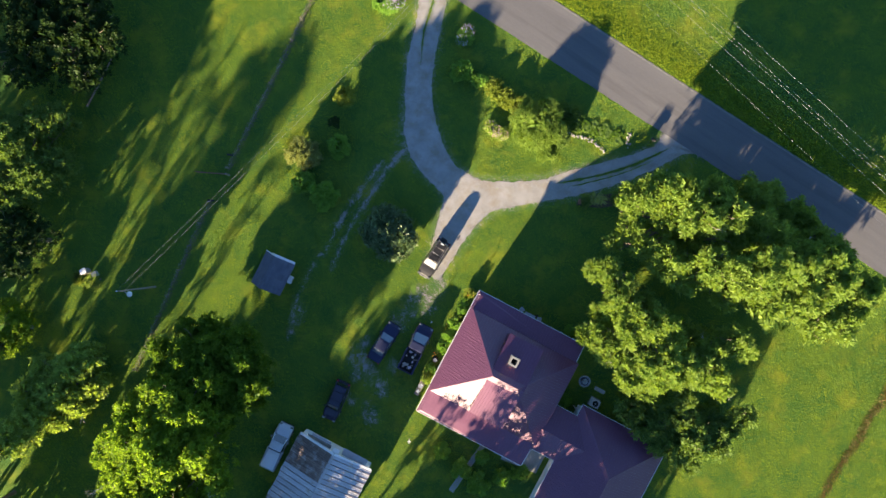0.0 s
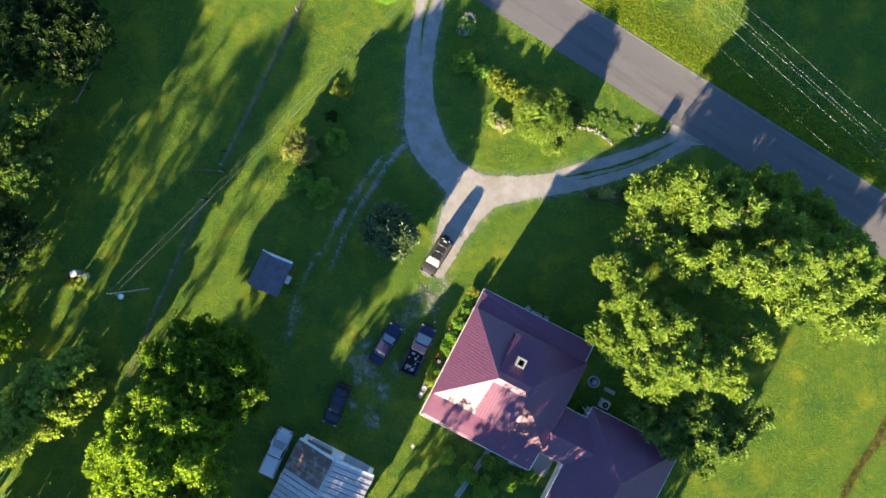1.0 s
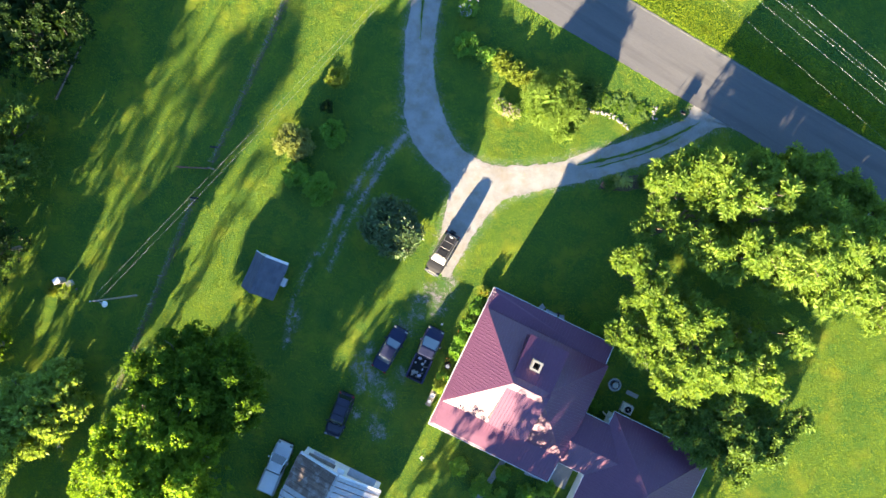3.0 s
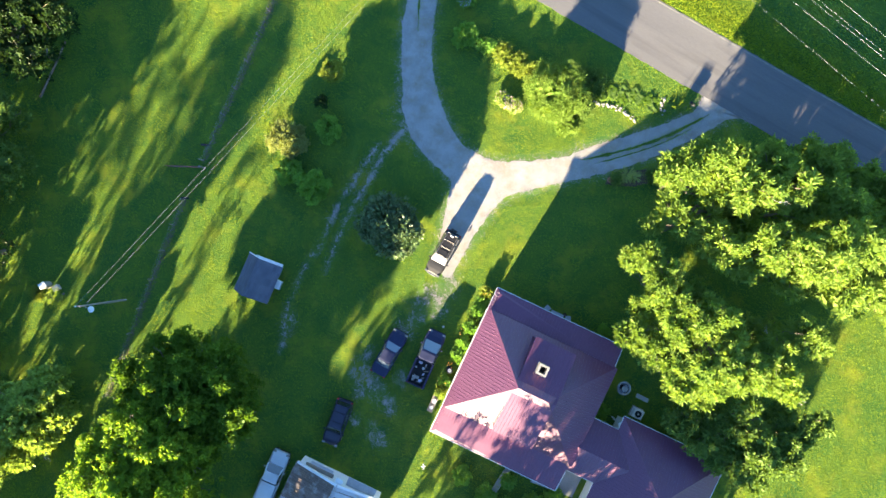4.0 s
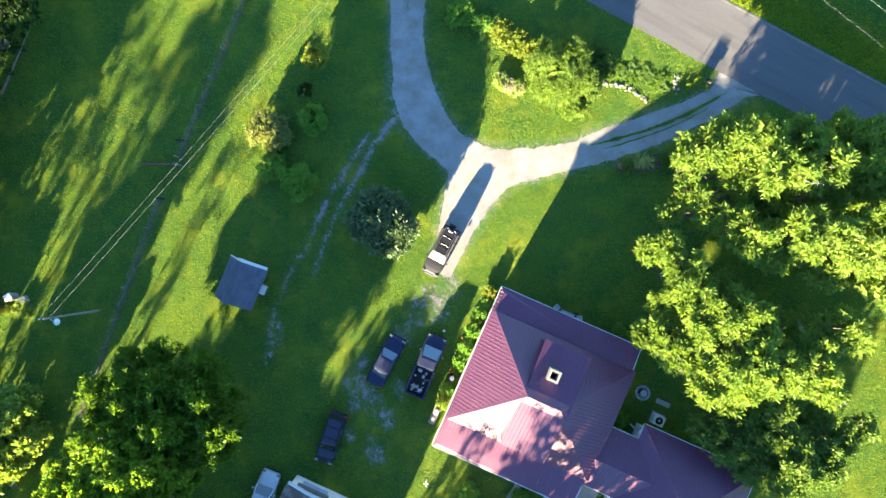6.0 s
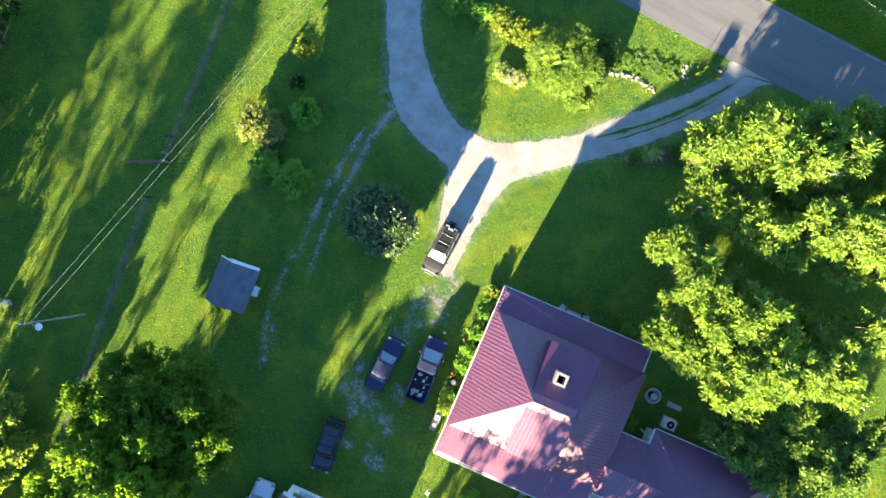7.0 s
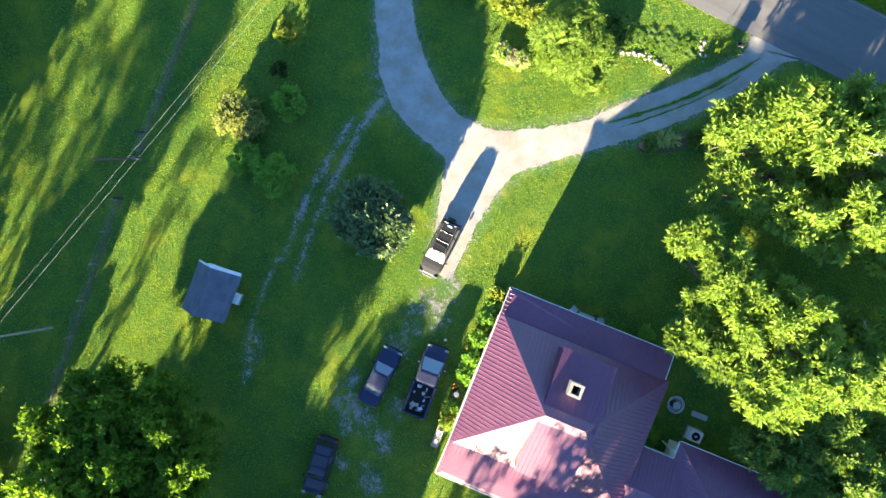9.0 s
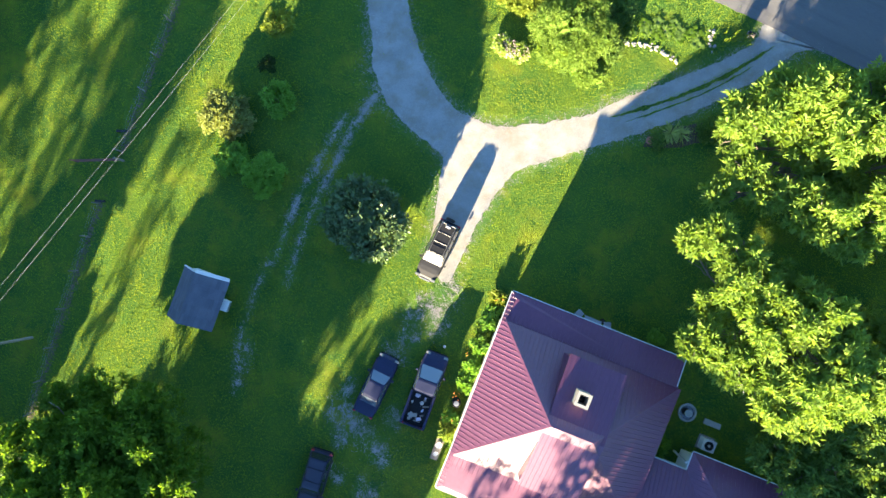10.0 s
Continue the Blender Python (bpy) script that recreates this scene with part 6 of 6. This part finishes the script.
spots = []
rng = random.Random(21)
for line, dens in ((curved([(-7.18, 10.30), (-9.15, 7.72), (-11.05, 4.92), (-12.25, 3.11), (-13.75, 0.06), (-14.91, -1.17), (-16.91, -5.15), (-17.72, -7.8), (-18.13, -10.32)], 0.3), 0.9),
                   (curved([(-4.45, 11.93), (-6.39, 9.57), (-8.29, 6.77), (-9.90, 4.37), (-11.36, 1.61), (-12.34, -0.08), (-13.2, -2.4)], 0.3), 1.3)):
    for i, (x, y) in enumerate(line):
        fade = 1.0 if i < 30 else 0.4
        fade *= max(0.25, 0.8 + 1.5 * noise.noise((x * 0.7, y * 0.7, 2)))
        spots.append((x + rng.gauss(0, 0.07), y + rng.gauss(0, 0.07), rng.uniform(0.2, 0.5), int(230 * dens * fade)))
for x, y, r, n in ((-17.0, -7.0, 0.7, 700), (-17.5, -8.4, 0.6, 560), (-17.9, -9.6, 0.45, 300), (-4.6, 12.3, 0.9, 300), (-4.9, 13.6, 0.8, 220), (-4.7, 15.2, 0.7, 220), (-4.7, 16.6, 0.6, 200), (-4.5, 18.2, 0.5, 120), (-5.0, 11.4, 0.9, 260)):
    spots.append((x, y, r, n))
PARK = [(-9.1, -11.2), (-9.4, -12.6), (-9.2, -13.6), (-8.4, -14.6), (-7.6, -15.8), (-7.0, -16.6), (-8.7, -18.9), (-8.6, -19.5), (-10.9, -17.7), (-10.6, -12.8), (-10.0, -14.4),
        (-5.6, -8.8), (-4.4, -7.6), (-1.9, -6.7), (-1.4, -5.9), (-3.4, -6.2), (-0.6, -4.4), (-2.4, -4.8), (-5.9, -13.6)]
for x, y in PARK:
    for k in range(9):
        spots.append((x + rng.gauss(0, 0.42), y + rng.gauss(0, 0.5), rng.uniform(0.2, 0.7), rng.randint(50, 220)))
for strip_line in STRIPS:
    for x, y in strip_line[::3]:
        spots.append((x, y, 0.22, 26))
for i in range(0, len(DRIVE), 2):
    x, y = DRIVE[i]
    spots.append((x, y, 0.55, 120))
    spots.append((x + rng.gauss(0, 0.5), y + rng.gauss(0, 0.5), rng.uniform(0.2, 0.6), int(26 * max(0, 0.3 + 1.6 * noise.noise((x * 0.5, y * 0.5, 7))))))
worn = np.zeros((480, 360), np.float32)
for x, y, r, n in spots[:len(spots) - 2 * len(DRIVE)]:
    i, j, q = int((x + 60) * 4), int((y + 45) * 4), max(1, int(r * 4))
    worn[i - q:i + q + 1, j - q:j + q + 1] += n / (q + 0.5) ** 2
scatter_chips("thin pale loose gravel on wheel tracks and parking spots", spots, 5)


def grass_field(name, label, n, area, keep, material, seed, tall=(0.05, 0.11), wide=(0.025, 0.06)):
    """Blades of grass as leaning triangles over an area."""
    rs = np.random.RandomState(seed)
    x, y = rs.uniform(area[0], area[1], n), rs.uniform(area[2], area[3], n)
    ok = keep(x, y, rs)
    x, y = x[ok], y[ok]
    n = len(x)
    a, h, w = rs.rand(n) * 6.283, rs.uniform(*tall, n), rs.uniform(*wide, n)
    lean = rs.uniform(0.3, 1.2, n) * h
    dx, dy = np.cos(a), np.sin(a)
    b = a + rs.normal(0, 0.9, n)
    v = np.stack([np.stack([x - dy * w, y + dx * w, np.full(n, 0.004)], 1), np.stack([x + dy * w, y - dx * w, np.full(n, 0.004)], 1),
                  np.stack([x + np.cos(b) * lean, y + np.sin(b) * lean, h], 1)], 1).reshape(-1, 3)
    return tagged(soup(name, v, np.arange(3 * n).reshape(-1, 3), material), label, "grass", kind="stuff")


def footprint(x0, x1, y0, y1):
    return [tuple(from_house(x, y).xy) for x, y in ((x0, y0), (x1, y0), (x1, y1), (x0, y1))]


BARE = [DRIVE, ROAD, footprint(0.4, 13.3, -14.9, -0.4), footprint(13.3, 26.4, -19.0, -7.8)]


def lawn(x, y, rs):
    ok = np.ones(len(x), bool)
    for poly in BARE[2:]:
        ok &= ~inside(x, y, poly)
    stray = np.abs(rs.normal(0, 0.55, len(x)))
    turn = rs.rand(len(x)) * 6.283
    for poly, reach in ((DRIVE, 1.0), (ROAD, 0.45)):
        ok &= ~inside(x + np.cos(turn) * stray * reach, y + np.sin(turn) * stray * reach, poly) | ~inside(x, y, poly)
    for poly in STRIPS:
        ok |= inside(x, y, poly)
    bald = np.clip(worn[((x + 60) * 4).astype(int), ((y + 45) * 4).astype(int)] / 40.0, 0, 0.9)
    return ok & (rs.rand(len(x)) > bald)


grass_field("lawn_grass", "short mown lawn grass, sunlit yellow-green and deep green in shade", 1000000, (-50, 53, -31, 33), lawn, M_GRASS, 1, (0.035, 0.085), (0.02, 0.042))


def tracks(x, y, rs):
    """The worn grass left between the wheel tracks of the driveway."""
    ok = np.zeros(len(x), bool)
    for poly in STRIPS:
        ok |= inside(x + rs.normal(0, 0.15, len(x)), y + rs.normal(0, 0.15, len(x)), poly)
    return ok


grass_field("track_grass", "worn grass between the wheel tracks of the driveway", 300000, (-4, 28, 6, 34), tracks, M_GRASS, 5, (0.03, 0.09), (0.02, 0.05))


def verge(x, y, rs):
    """Long grass beyond the road and along the far field's edge."""
    across = (x - 26.16) * ROAD_SIDE.x + (y - 13.21) * ROAD_SIDE.y
    ok = (across > ROAD_W + 0.1) & (across < ROAD_W + 2.4 + 3.2 * rs.rand(len(x)) ** 2)
    return ok


grass_field("verge_grass", "long pale verge grass beside the road", 900000, (0, 56, -32, 34), verge, M_TALL, 2, (0.1, 0.2), (0.015, 0.035))


def field_edge(x, y, rs):
    """The rough brown seam between the yard and the next field."""
    across = (x - 43.93) * 0.86 - (y + 29.08) * 0.51
    wave = np.array([0.5 * noise.noise((0.3 * u, 0.3 * v, 6)) for u, v in zip(x, y)])
    return (np.abs(across + wave) < 0.6 * rs.rand(len(x)))


grass_field("seam_grass", "rough brown dead grass along the field seam", 120000, (40, 60, -32, -2), field_edge, M_SEAM, 3, (0.08, 0.25), (0.02, 0.05))
